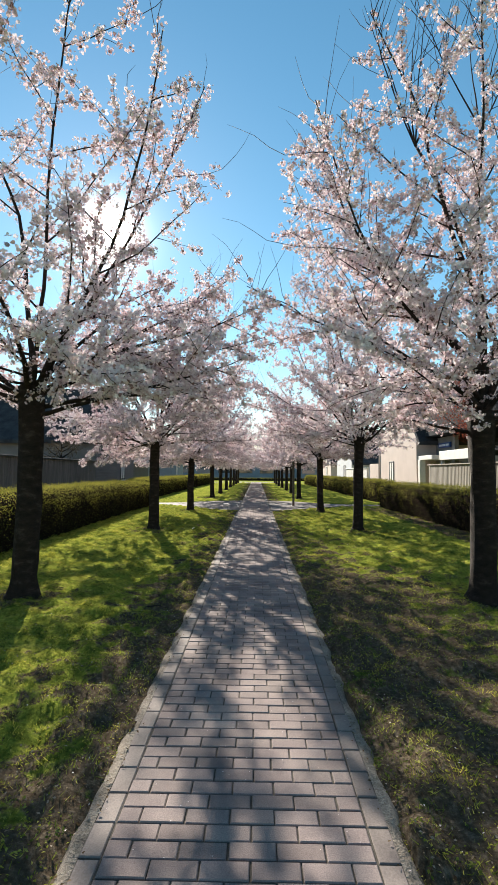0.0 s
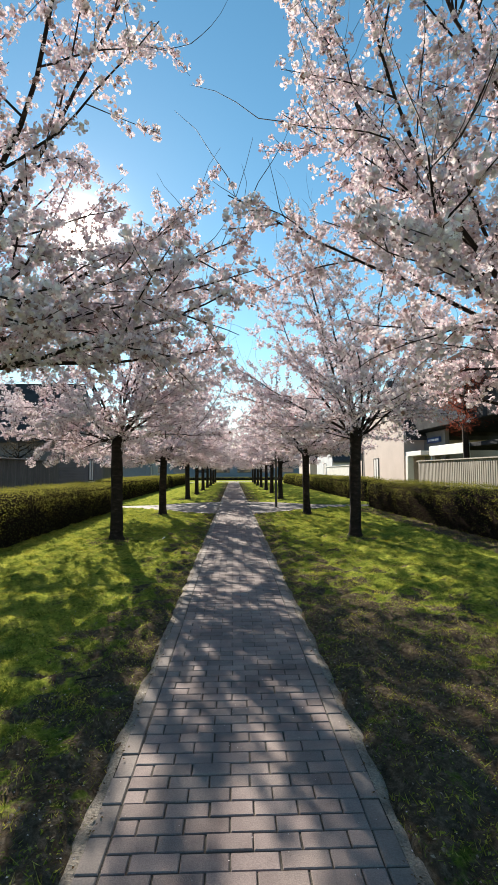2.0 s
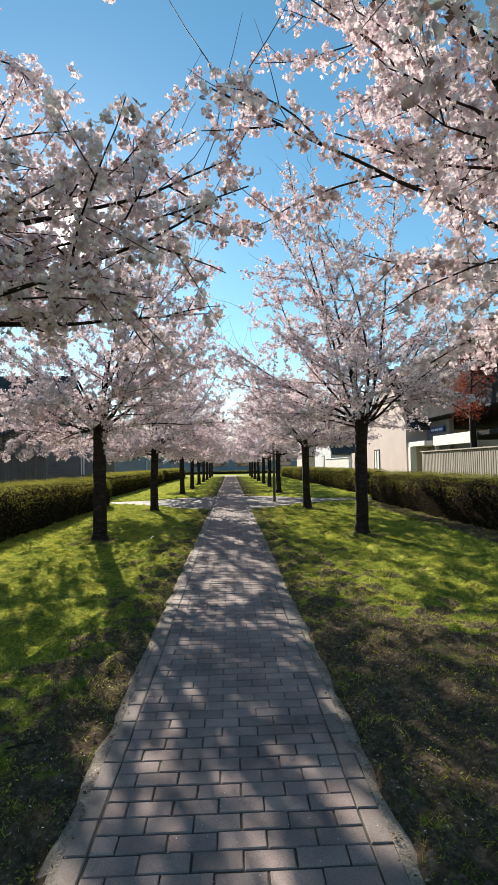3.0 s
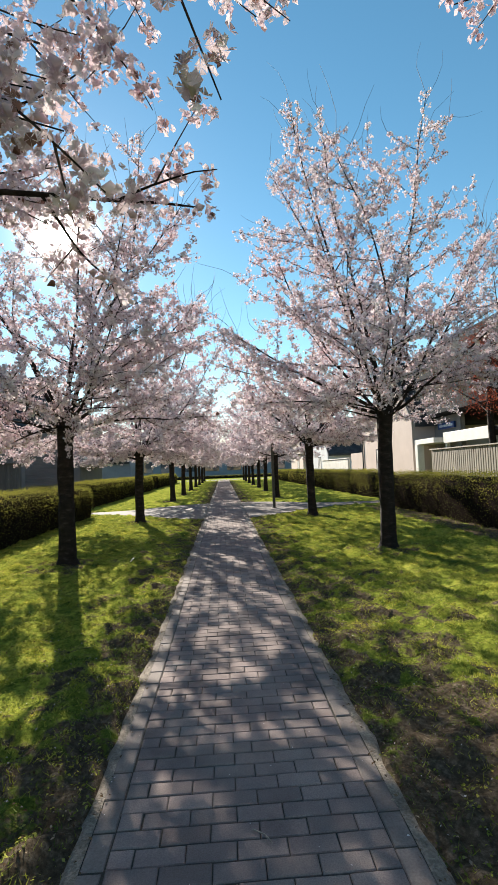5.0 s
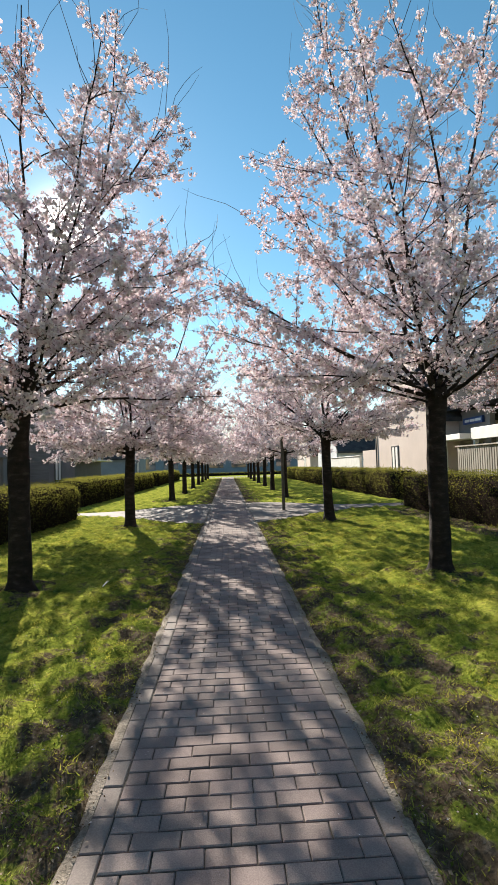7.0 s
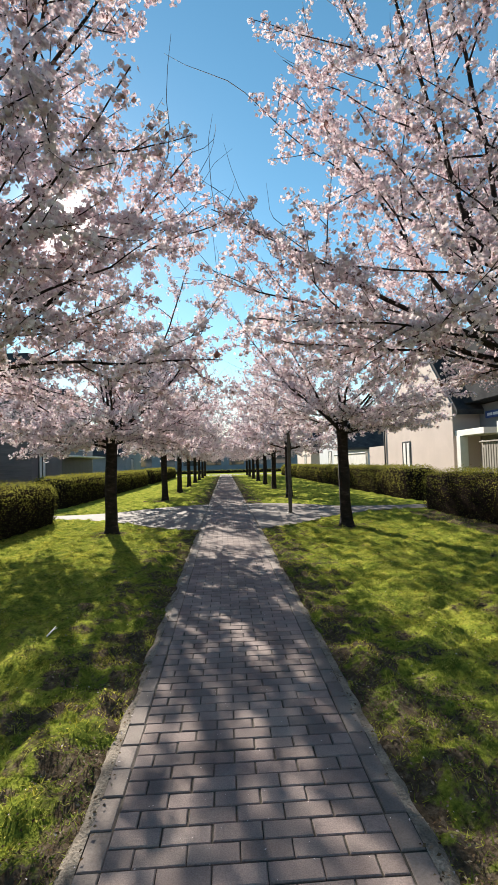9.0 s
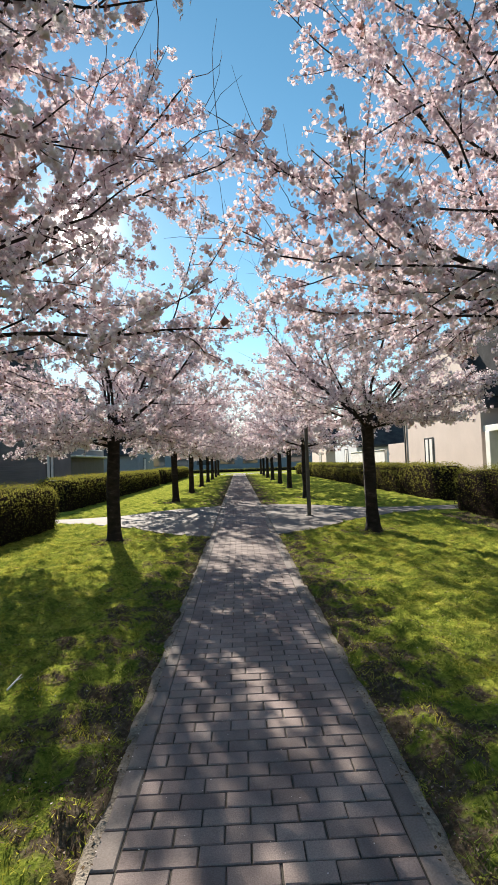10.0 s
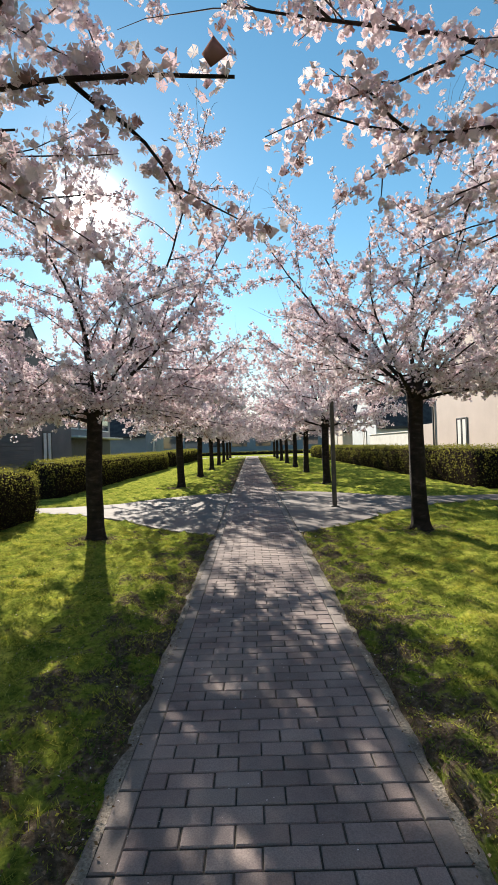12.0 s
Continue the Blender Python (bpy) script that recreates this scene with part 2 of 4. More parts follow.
def part(name, me, parent, label=""):
    ob = new(name, me)
    ob.parent = parent
    if label:
        tagged(ob, label)
    return ob


def thing(name, at, label, category, group="", kind=""):
    ob = new(name)
    ob.empty_display_size = 0.2
    ob.location = at
    return tagged(ob, label, category, group, kind)


def box_me(name, lo, hi, mat, bevel=0.0):
    """A box between two corners with softened edges."""
    bm = bmesh.new()
    c = [(a + b) / 2 for a, b in zip(lo, hi)]
    s = [abs(b - a) for a, b in zip(lo, hi)]
    bmesh.ops.create_cube(bm, size=1.0, matrix=Matrix.Translation(c) @ Matrix.Diagonal((*s, 1)))
    if bevel:
        bmesh.ops.bevel(bm, geom=bm.edges[:], offset=min(bevel, min(s) * 0.3), segments=1, affect="EDGES")
    me = bpy.data.meshes.new(name)
    bm.to_mesh(me)
    bm.free()
    me.materials.append(mat)
    return me


def box(name, lo, hi, mat, parent, bevel=0.006, label=""):
    return part(name, box_me(name, lo, hi, mat, bevel), parent, label)


def prism_me(name, outline, axis, a, b, mat):
    """A flat outline of (u, v) pushed from a to b along axis 'x' or 'y'."""
    n = len(outline)
    put = (lambda u, v, w: (w, u, v)) if axis == "x" else (lambda u, v, w: (u, w, v))
    verts = [put(u, v, a) for u, v in outline] + [put(u, v, b) for u, v in outline]
    faces = [list(range(n))[::-1], list(range(n, 2 * n))] + [(i, (i + 1) % n, n + (i + 1) % n, n + i) for i in range(n)]
    me = mesh_of(name, verts, faces, mat)
    bm = bmesh.new()
    bm.from_mesh(me)
    bmesh.ops.recalc_face_normals(bm, faces=bm.faces[:])
    bm.to_mesh(me)
    bm.free()
    return me


class Tubes:
    """Gathers tapered tubes along polylines into one mesh."""

    def __init__(self):
        self.v, self.f = [], []

    def add(self, pts, radii, sides, wobble=0.0, rng=None):
        base = len(self.v)
        up = Vector((0.31, 0.17, 0.93))
        for i, (p, r) in enumerate(zip(pts, radii)):
            d = (pts[min(i + 1, len(pts) - 1)] - pts[max(i - 1, 0)]).normalized()
            a = d.cross(up)
            if a.length < 1e-3:
                a = d.cross(Vector((1, 0, 0)))
            a.normalize()
            b = d.cross(a)
            for k in range(sides):
                t = 2 * math.pi * k / sides
                rr = r * (1 + (rng.uniform(-wobble, wobble) if wobble else 0))
                self.v.append(p + (a * math.cos(t) + b * math.sin(t)) * rr)
        for i in range(len(pts) - 1):
            for k in range(sides):
                k2 = (k + 1) % sides
                self.f.append((base + i * sides + k, base + i * sides + k2, base + (i + 1) * sides + k2, base + (i + 1) * sides + k))

    def mesh(self, name, mat):
        return mesh_np(name, np.array([tuple(p) for p in self.v]), np.array(self.f), mat, True)


def frames_of(normals, rng):
    """Two unit vectors square to each normal."""
    t = rng.normal(size=normals.shape)
    a = np.cross(normals, t)
    a /= np.linalg.norm(a, axis=1, keepdims=True) + 1e-9
    return a, np.cross(normals, a)


def flower_arrays(centres, out_dirs, radius, petals, rng, crumple=0.3, spread=0.45):
    """Open cupped flowers: petals joined at a sunken centre. Gives vertices and faces."""
    n = len(centres)
    nrm = out_dirs + rng.normal(size=(n, 3)) * spread
    nrm /= np.linalg.norm(nrm, axis=1, keepdims=True) + 1e-9
    a, b = frames_of(nrm, rng)
    r = radius * rng.uniform(0.75, 1.2, size=(n, 1))
    k = petals
    verts = np.zeros((n, 1 + 2 * k, 3))
    verts[:, 0] = centres - nrm * r * 0.28
    half = math.pi / k * 0.88
    for i in range(k):
        for j, s in enumerate((-1, 1)):
            t = 2 * math.pi * i / k + s * half
            lift = rng.uniform(-0.5 * crumple, crumple, size=(n, 1))
            reach = r * rng.uniform(1.0 - 0.5 * crumple, 1.0 + 0.3 * crumple, size=(n, 1))
            verts[:, 1 + 2 * i + j] = centres + (a * math.cos(t) + b * math.sin(t)) * reach + nrm * r * lift
    base = (np.arange(n) * (1 + 2 * k))[:, None]
    faces = np.concatenate([np.stack([base[:, 0], base[:, 0] + 1 + 2 * i, base[:, 0] + 2 + 2 * i], axis=1) for i in range(k)])
    return verts.reshape(-1, 3), faces


def bunch_arrays(centres, radii, rng):
    """The packed heart of each flower bunch: a small uneven eight-sided lump."""
    n = len(centres)
    ways = np.array([(1, 0, 0), (0, 1, 0), (-1, 0, 0), (0, -1, 0), (0, 0, 1), (0, 0, -1)], dtype=float)
    v = centres[:, None] + (ways[None] + rng.normal(0, 0.3, (n, 6, 3))) * radii[:, None] * rng.uniform(0.7, 1.15, (n, 6, 1))
    tri = np.array([(0, 1, 4), (1, 2, 4), (2, 3, 4), (3, 0, 4), (1, 0, 5), (2, 1, 5), (3, 2, 5), (0, 3, 5)])
    return v.reshape(-1, 3), (np.arange(n)[:, None, None] * 6 + tri[None]).reshape(-1, 3)


def leaves_mesh(name, centres, normals, length, width, rng, mat, loose=0.7):
    """Folded leaves of two triangles each."""
    n = len(centres)
    nrm = normals + rng.normal(size=(n, 3)) * loose
    nrm /= np.linalg.norm(nrm, axis=1, keepdims=True) + 1e-9
    a, b = frames_of(nrm, rng)
    s = rng.uniform(0.7, 1.3, size=(n, 1))
    v = np.zeros((n, 4, 3))
    v[:, 0] = centres - a * length * s * 0.5
    v[:, 1] = centres + b * width * s * 0.5 + nrm * width * 0.25
    v[:, 2] = centres + a * length * s * 0.5
    v[:, 3] = centres - b * width * s * 0.5 + nrm * width * 0.25
    base = np.arange(n) * 4
    f = np.concatenate([np.stack([base, base + 1, base + 2], 1), np.stack([base, base + 2, base + 3], 1)])
    return mesh_np(name, v.reshape(-1, 3), f, mat)


# ---- ground ----
TREES_L = [(-2.72, 5.8), (-2.63, 12.55), (-2.51, 18.7), (-2.5, 27.7), (-2.45, 33.6), (-2.45, 39.9), (-2.42, 46.0), (-2.42, 52.2), (-2.4, 58.3), (-2.4, 64.4)]
TREES_R = [(2.7, 5.9), (2.6, 12.68), (2.46, 18.76), (2.4, 27.7), (2.43, 33.9), (2.45, 39.8), (2.4, 46.0), (2.4, 52.0), (2.4, 58.2), (2.4, 64.3)]
PATH_X, HALF = -0.055, 0.63


def wear_at_place(x, y):
    """How worn the lawn is: 1 bare earth, 0 full grass."""
    w = 0.0
    e = abs(x - PATH_X) - HALF
    if y < 66:
        w = max(w, 0.74 - e * 0.62)
    for tx, ty in TREES_L[:6] + TREES_R[:6]:
        w = max(w, 0.8 - math.hypot(x - tx, y - ty) * 0.9)
    if x > 0 and y < 11:
        w = max(w, 0.55 - abs(e - 0.6) * 0.3) if e < 2.0 else w
    if y < 9.0:
        near = min(1.0, (9.0 - y) / 2.0)
        w = max(w, near * ((1.0 - abs(e - 0.6) * 0.42) if x > 0 else (0.98 - e * 0.75)))
    if abs(x) > 4.6 and abs(x) < 6.7 and 3.5 < y < 21:
        w = max(w, 0.75)
    return max(0.0, min(1.0, w))


def ground_height(x, y):
    e = abs(x - PATH_X) - HALF
    if e < -0.02 and y < 66.2:
        return -0.05
    edge = 0.045 + 0.04 * noise.noise((x * 2.0, y * 2.7, 8.0)) + 0.03 * noise.noise((x * 4.0, y * 9.0, 1.0))
    if e < edge and y < 66.2:
        return -0.025
    if near_cross(x, y) < 0.0:
        return -0.05
    h = 0.018 * noise.noise((x * 0.9, y * 0.9, 0.3)) + 0.035 * noise.noise((x * 2.6, y * 2.6, 2.0)) + 0.07 * noise.noise((x * 5.2, y * 5.2, 4.0)) + 0.032 * noise.noise((x * 10.5, y * 10.5, 6.0)) - 0.012
    if 20 < abs(x) or y > 70 or y < -12:
        return 0.0
    return h + min(0.02, max(0.0, e - 0.05) * 0.1)


def cross_edges(ax):
    """Near and far edge of the crossing walk at the distance ax from the main path's middle."""
    near = np.interp(ax, (0.7, 1.5, 2.7, 4.0, 5.1), (18.8, 19.35, 20.75, 21.8, 21.95))
    far = np.interp(ax, (0.7, 1.8, 2.6, 3.4, 4.4, 6.0), (25.4, 25.0, 24.3, 23.4, 23.08, 22.98))
    return float(near), float(far)


def near_cross(x, y):
    """Signed distance to the crossing walk, whose corners flare to the main path; under 0: inside."""
    ax = abs(x - PATH_X)
    near, far = cross_edges(ax)
    return max(near - y, y - far, ax - 26)


def spread(stops):
    out = []
    for a, b, step in stops:
        n = max(1, round((b - a) / step))
        out += [a + (b - a) * i / n for i in range(n)]
    return out + [stops[-1][1]]


gx = spread([(-900, -60, 120), (-60, -9, 4), (-9, -5, 0.5), (-5, -0.95, 0.09), (-0.95, -0.62, 0.025), (-0.62, 0.5, 0.18), (0.5, 0.83, 0.025), (0.83, 5, 0.09), (5, 9, 0.5), (9, 60, 4), (60, 900, 120)])
gy = spread([(-300, -10, 40), (-10, 0.0, 1), (0.0, 17, 0.085), (17, 28, 0.15), (28, 70, 0.7), (70, 120, 5), (120, 1500, 150)])
gv = [(x, y, ground_height(x, y)) for y in gy for x in gx]
nx = len(gx)
gf = [(j * nx + i, j * nx + i + 1, (j + 1) * nx + i + 1, (j + 1) * nx + i) for j in range(len(gy) - 1) for i in range(nx - 1)]
ground_me = mesh_of("ground", gv, gf, LAWN, True)
wear = ground_me.attributes.new("wear", "FLOAT", "POINT")
wear.data.foreach_set("value", [wear_at_place(x, y) for x, y, z in gv])
ground = tagged(new("ground", ground_me), "mossy spring lawn, worn to earth beside the path", "lawn", kind="structure")

# crossing walk of pale concrete, flaring to the main path on both sides
cross = tagged(new("pavement"), "pale concrete crossing walk with flared corners", "path", kind="structure")


def flare_slab(side):
    xs = [0.66 + 0.12 * i for i in range(36)] + [5.2, 7, 10, 16, 25]
    near, far = [], []
    for ax in xs:
        y_near, y_far = cross_edges(ax)
        near.append((PATH_X + side * ax, y_near))
        far.append((PATH_X + side * ax, y_far))
    n = len(xs)
    verts = [(x, y, 0.012) for x, y in near] + [(x, y, 0.012) for x, y in far] + [(x, y, -0.08) for x, y in near] + [(x, y, -0.08) for x, y in far]
    faces = []
    for i in range(n - 1):
        faces += [(i, i + 1, n + i + 1, n + i), (i, 2 * n + i, 2 * n + i + 1, i + 1), (n + i, n + i + 1, 3 * n + i + 1, 3 * n + i)]
    faces.append((0, n, 3 * n, 2 * n))
    return mesh_of("slab", verts, faces, CONCRETE)


for side in (-1, 1):
    part("slab", flare_slab(side), cross)

# far street and the lawn strip beyond the path's end
road = tagged(new("road", mesh_of("road", [(-80, 67, 0.01), (80, 67, 0.01), (80, 73, 0.01), (-80, 73, 0.01)], [(0, 1, 2, 3)], CONCRETE)),
              "pale street crossing the end of the path", "road", kind="structure")


# ---- cherry trees ----
def envelope(z, grow):
    """Reach of the crown from the trunk at height z."""
    pts = [(1.6, 2.1), (2.2, 2.7), (3.2, 2.95), (4.4, 2.8), (5.6, 2.4), (6.8, 1.8), (8.2, 1.2), (9.2, 0.0)]
    if z <= pts[0][0]:
        return 1.2
    for (a, ra), (b, rb) in zip(pts, pts[1:]):
        if z <= b:
            return (ra + (rb - ra) * (z - a) / (b - a)) * grow
    return 0.0


def grow_branch(rng, start, direction, length, steps, lift, jitter, grow, fwd=9.0, floor=1.6, clear=0.0):
    """A polyline that bends upward by lift and stops at the crown's edge."""
    pts, d = [start.copy()], direction.normalized()
    p = start.copy()
    for i in range(steps):
        d = (d + Vector((rng.gauss(0, jitter), rng.gauss(0, jitter), rng.gauss(0, jitter) + lift / steps))).normalized()
        p = p + d * (length / steps)
        if math.hypot(p.x, p.y) > envelope(p.z, grow) or p.z < floor or p.y > fwd or (p.y > 0.25 and p.z < clear):
            break
        pts.append(p.copy())
    return pts


def along(pts, t):
    """Point and direction at the share t of a polyline."""
    s = t * (len(pts) - 1)
    i = min(int(s), len(pts) - 2)
    return pts[i].lerp(pts[i + 1], s - i), (pts[i + 1] - pts[i]).normalized()


def cherry_tree(seed, limbs, at, crotch=2.2, lean=(0.0, 0.0), girth=0.135, grow=1.0, petals=5, density=1.0, shoots=4, label="", bare=0.04, fwd=9.0, shoot=1.2, floor=1.7, clear=0.0, bare_top=()):
    rng, nrng = random.Random(seed), np.random.default_rng(seed)
    tree = thing("cherry_tree", (at[0], at[1], 0.0), label or "flowering cherry tree with pale pink blossom on dark bare limbs", "cherry tree", "cherry trees along the path")
    # trunk
    tr = Tubes()
    hs = [-0.08, 0.0, 0.05, 0.12, 0.25, 0.45, 0.75, 1.1, 1.45, 1.8, crotch - 0.1, crotch + 0.05]
    pts, rad = [], []
    for h in hs:
        t = h / crotch
        pts.append(Vector((lean[0] * t + 0.012 * math.sin(h * 2.3 + seed), lean[1] * t + 0.012 * math.cos(h * 1.9 + seed), h)))
        rad.append(girth * (1.0 + 0.5 * math.exp(-max(h, 0) * 11) - 0.1 * t + (0.12 if h > crotch - 0.15 else 0)))
    tr.add(pts, rad, 14, 0.07, rng)
    part("trunk", tr.mesh("trunk", BARK), tree)
    top = pts[-2]
    thin = Tubes()
    near, close = petals > 3, petals > 4
    low = [(rng.uniform(-14, 14) + 45 * i, rng.uniform(-4, 18), rng.uniform(2.6, 3.2), 0.024 if near else 0.018, rng.uniform(0.0, 0.5)) for i in range(8)]
    runs = []  # flowering stretches: polyline, from, to, strength

    def whip(p, d, length):
        q = grow_branch(rng, p, d, length, 4, 0.2, 0.17, 9)
        if len(q) > 2:
            thin.add(q, [0.0042, 0.0037, 0.003, 0.0024, 0.0015][:len(q)], 3)

    def side_way(d, turn, angle, flat):
        """A way that leaves d by angle, turned round it, drawn towards the level by flat."""
        a = d.cross(Vector((0, 0, 1)))
        a = a.normalized() if a.length > 0.05 else Vector((1, 0, 0))
        b = a.cross(d)
        s = a * math.cos(turn) + b * math.sin(turn) * flat
        return (d * math.cos(angle) + s.normalized() * math.sin(angle)).normalized()

    for az, el, length, r0, start in limbs + low:
        big = Tubes()
        a, e = radians(az), radians(el)
        d = Vector((math.sin(a) * math.cos(e), math.cos(a) * math.cos(e), math.sin(e)))
        lp = grow_branch(rng, top + Vector((0, 0, start - 0.12)), d, length, 14, 0.22 if el > 30 else 0.0, 0.075, grow, fwd, floor, clear)
        if len(lp) < 3:
            continue
        n = len(lp)
        big.add(lp, [r0 * 0.7 * (1 - 0.95 * (i / (n - 1)) ** 0.6) + 0.003 for i in range(n)], 7, 0.06, rng)
        real = sum((lp[i + 1] - lp[i]).length for i in range(n - 1))
        runs += [(lp, 0.03, 0.3, 0.25), (lp, 0.3, 0.75, 0.5 if el > 35 else 0.9), (lp, 0.75, 1.0, 1.0)]
        steep = el > 55
        count = max(4, int(real / (0.43 if close else 0.4)))
        spin = rng.uniform(0, 6.28)
        for j in range(count):
            t = 0.14 + 0.8 * (j + 0.5 * rng.random()) / count
            p, ld = along(lp, t)
            sd = side_way(ld, spin + j * 2.4 + rng.gauss(0, 0.3), radians(rng.uniform(45, 68) if steep else rng.uniform(36, 60)), 0.9 if steep else 0.35)
            sd.z *= 0.8
            slen = min(1.9, 0.5 + 0.4 * real * (1 - t)) * rng.uniform(0.75, 1.2)
            sp = grow_branch(rng, p, sd, slen, 8, rng.uniform(-0.05, 0.4) if steep else rng.uniform(-0.3, 0.25), 0.085, grow, fwd, floor, clear)
            m = len(sp)
            if m < 4:
                continue
            rs = max(0.006, r0 * (1 - t) * 0.3)
            st = 1 if close else 2 if near else 3
            big.add(sp[::st], [rs * (1 - 0.85 * i / (m - 1)) + 0.0015 for i in range(m)][::st], 5 if near else 3)
            runs.append((sp, 0.08, 1.0 - bare * 0.5, 1.0))
            spin2 = rng.uniform(0, 6.28)
            kids = max(1, int(slen * (m - 1) / 8 / 0.4))
            for k in range(kids):
                p2, d2 = along(sp, 0.22 + 0.74 * (k + 0.6 * rng.random()) / kids)
                td = side_way(d2, spin2 + k * 2.6 + rng.gauss(0, 0.4), radians(rng.uniform(35, 65)), 0.7)
                tp = grow_branch(rng, p2, td, rng.uniform(0.2, 0.55), 4, rng.uniform(-0.15, 0.35), 0.06, grow * 1.04, fwd, floor, clear)
                if len(tp) < 3:
                    continue
                if near:
                    thin.add(tp[::2], [0.005 * (1 - 0.6 * i / (len(tp) - 1)) for i in range(len(tp))][::2], 3)
                runs.append((tp, 0.12, 1.0, 1.0))
            if near and sp[-1].z > 3.6 and rng.random() < 0.16 * shoots / 4:
                q, ed = along(sp, 1.0)
                whip(q, ed + Vector((rng.gauss(0, 0.25), rng.gauss(0, 0.25), rng.uniform(0, 0.9))), rng.uniform(0.3, 0.8) * shoot)
        if el > 22:
            for k in range(shoots):
                p, ed = along(lp, rng.uniform(0.8, 1.0))
                whip(p, ed * 0.9 + Vector((rng.gauss(0, 0.5), rng.gauss(0, 0.5), 0.5)), rng.uniform(0.3, 0.9) * shoot)
        part("limb", big.mesh("limb", BARK), tree)
    for bx, by, bz, count in bare_top:
        stub, dead = Vector((bx, by, bz)), Tubes()
        dead.add([Vector((bx * 0.1, by * 0.3, bz - 1.6)), Vector((bx * 0.6, by * 0.7, bz - 0.6)), stub], [0.03, 0.022, 0.017], 6)
        for k in range(count):
            fan = -0.62 + 1.3 * (k + 0.5) / count
            d = Vector((fan, rng.uniform(-0.25, 0.25), 1.0)).normalized()
            q = grow_branch(rng, stub - Vector((0, 0, 0.02)), d, rng.uniform(1.7, 2.5), 8, 0.35, 0.07, 9)
            dead.add(q, [0.012 - 0.0012 * i for i in range(len(q))], 5)
            for j in range(5):
                p, ed = along(q, rng.uniform(0.12, 0.85))
                w = grow_branch(rng, p, side_way(ed, rng.uniform(0, 6.28), radians(38), 0.6), rng.uniform(0.5, 1.1), 5, 0.5, 0.07, 9)
                dead.add(w, [0.006 - 0.0009 * i for i in range(len(w))], 4)
        part("bare_limb", dead.mesh("bare_limb", BARK), tree, "leafless dark upper limb with long bare shoots")
    tagged(part("twig_growth", thin.mesh("twig_growth", TWIG), tree), kind="stuff")
    # blossom: flower heads in tight bunches along the flowering stretches
    per_m, blooms = {6: (24, 11), 5: (25, 11), 4: (24, 8), 3: (12, 3)}[petals]
    size, ball = {6: (0.0175, 0.046), 5: (0.0185, 0.046), 4: (0.024, 0.048), 3: (0.05, 0.075)}[petals]
    blooms = max(2, round(blooms * density))
    centres, outs, mids, sizes = [], [], [], []
    for pts, lo, hi, strength in runs:
        arr = np.array([tuple(p) for p in pts])
        real = np.linalg.norm(np.diff(arr, axis=0), axis=1).sum()
        nodes = max(2, int(real * (hi - lo) * per_m * strength))
        s = (lo + (hi - lo) * (np.arange(nodes) + nrng.random(nodes)) / nodes) * (len(arr) - 1)
        s[-1] = hi * (len(arr) - 1) * 0.995
        s = s[nrng.random(nodes) < 0.9]
        if not len(s):
            continue
        i = np.minimum(s.astype(int), len(arr) - 2)
        base = arr[i] + (arr[i + 1] - arr[i]) * (s - i)[:, None]
        off = nrng.normal(size=(len(base), 3))
        off /= np.linalg.norm(off, axis=1, keepdims=True)
        mid = base + off * nrng.uniform(0.02, 0.09, size=(len(base), 1))
        grown = nrng.uniform(0.6, 1.3, size=(len(base), 1)) * ball
        o = nrng.normal(size=(len(mid) * blooms, 3))
        o /= np.linalg.norm(o, axis=1, keepdims=True)
        centres.append(np.repeat(mid, blooms, axis=0) + o * np.repeat(grown, blooms, axis=0) * nrng.uniform(0.6, 1.25, size=(len(o), 1)))
        outs.append(o)
        mids.append(mid)
        sizes.append(grown)
    v1, f1 = flower_arrays(np.concatenate(centres), np.concatenate(outs), size, max(3, petals - 1), nrng, 0.35, 0.6)
    v2, f2 = bunch_arrays(np.concatenate(mids), np.concatenate(sizes) * 0.44, nrng)
    part("crown", mesh_np("crown", np.concatenate([v1, v2]), np.concatenate([f1, f2 + len(v1)]), PETAL), tree, "dense bunches of pale pink blossom")
    return tree


def ring_limbs(seed, n=8):
    """A vase of limbs: low spreading ones, then steeper ones, and a leader."""
    r = random.Random(seed)
    out = []
    for i in range(n):
        az = 360 * i / n + r.uniform(-18, 18)
        low = i % 2 == 0
        out.append((az, r.uniform(10, 24) if low else r.uniform(38, 56), r.uniform(3.0, 3.6) if low else r.uniform(4.0, 5.0), 0.05 if low else 0.06, r.uniform(-0.15, 0.1) if low else r.uniform(0.0, 0.25)))
    out.append((r.uniform(0, 360), 74, 4.8, 0.065, 0.0))
    out.append((r.uniform(0, 360), 64, 4.6, 0.06, 0.1))
    return out


# limbs as compass turn from the walking direction (right is positive), rise, length, radius, height above the fork
LIMBS_R1 = [(-45, 28, 3.3, 0.045, 0.3), (-112, 48, 4.4, 0.05, 0.4), (-78, 48, 4.4, 0.05, 0.6), (-95, 24, 3.4, 0.04, 0.35), (-88, 36, 3.9, 0.07, 0.75), (-70, 12, 3.3, 0.05, 0.0), (-120, 24, 3.3, 0.05, 0.3), (-60, 58, 5.0, 0.06, 0.8), (20, 82, 5.6, 0.08, 0.0), (100, 62, 5.0, 0.06, 0.2),
            (90, 20, 3.3, 0.05, 0.1), (150, 40, 4.0, 0.05, 0.2), (10, 25, 3.4, 0.05, 0.0), (-160, 62, 4.8, 0.05, 0.4), (35, 50, 4.4, 0.05, 0.2)]
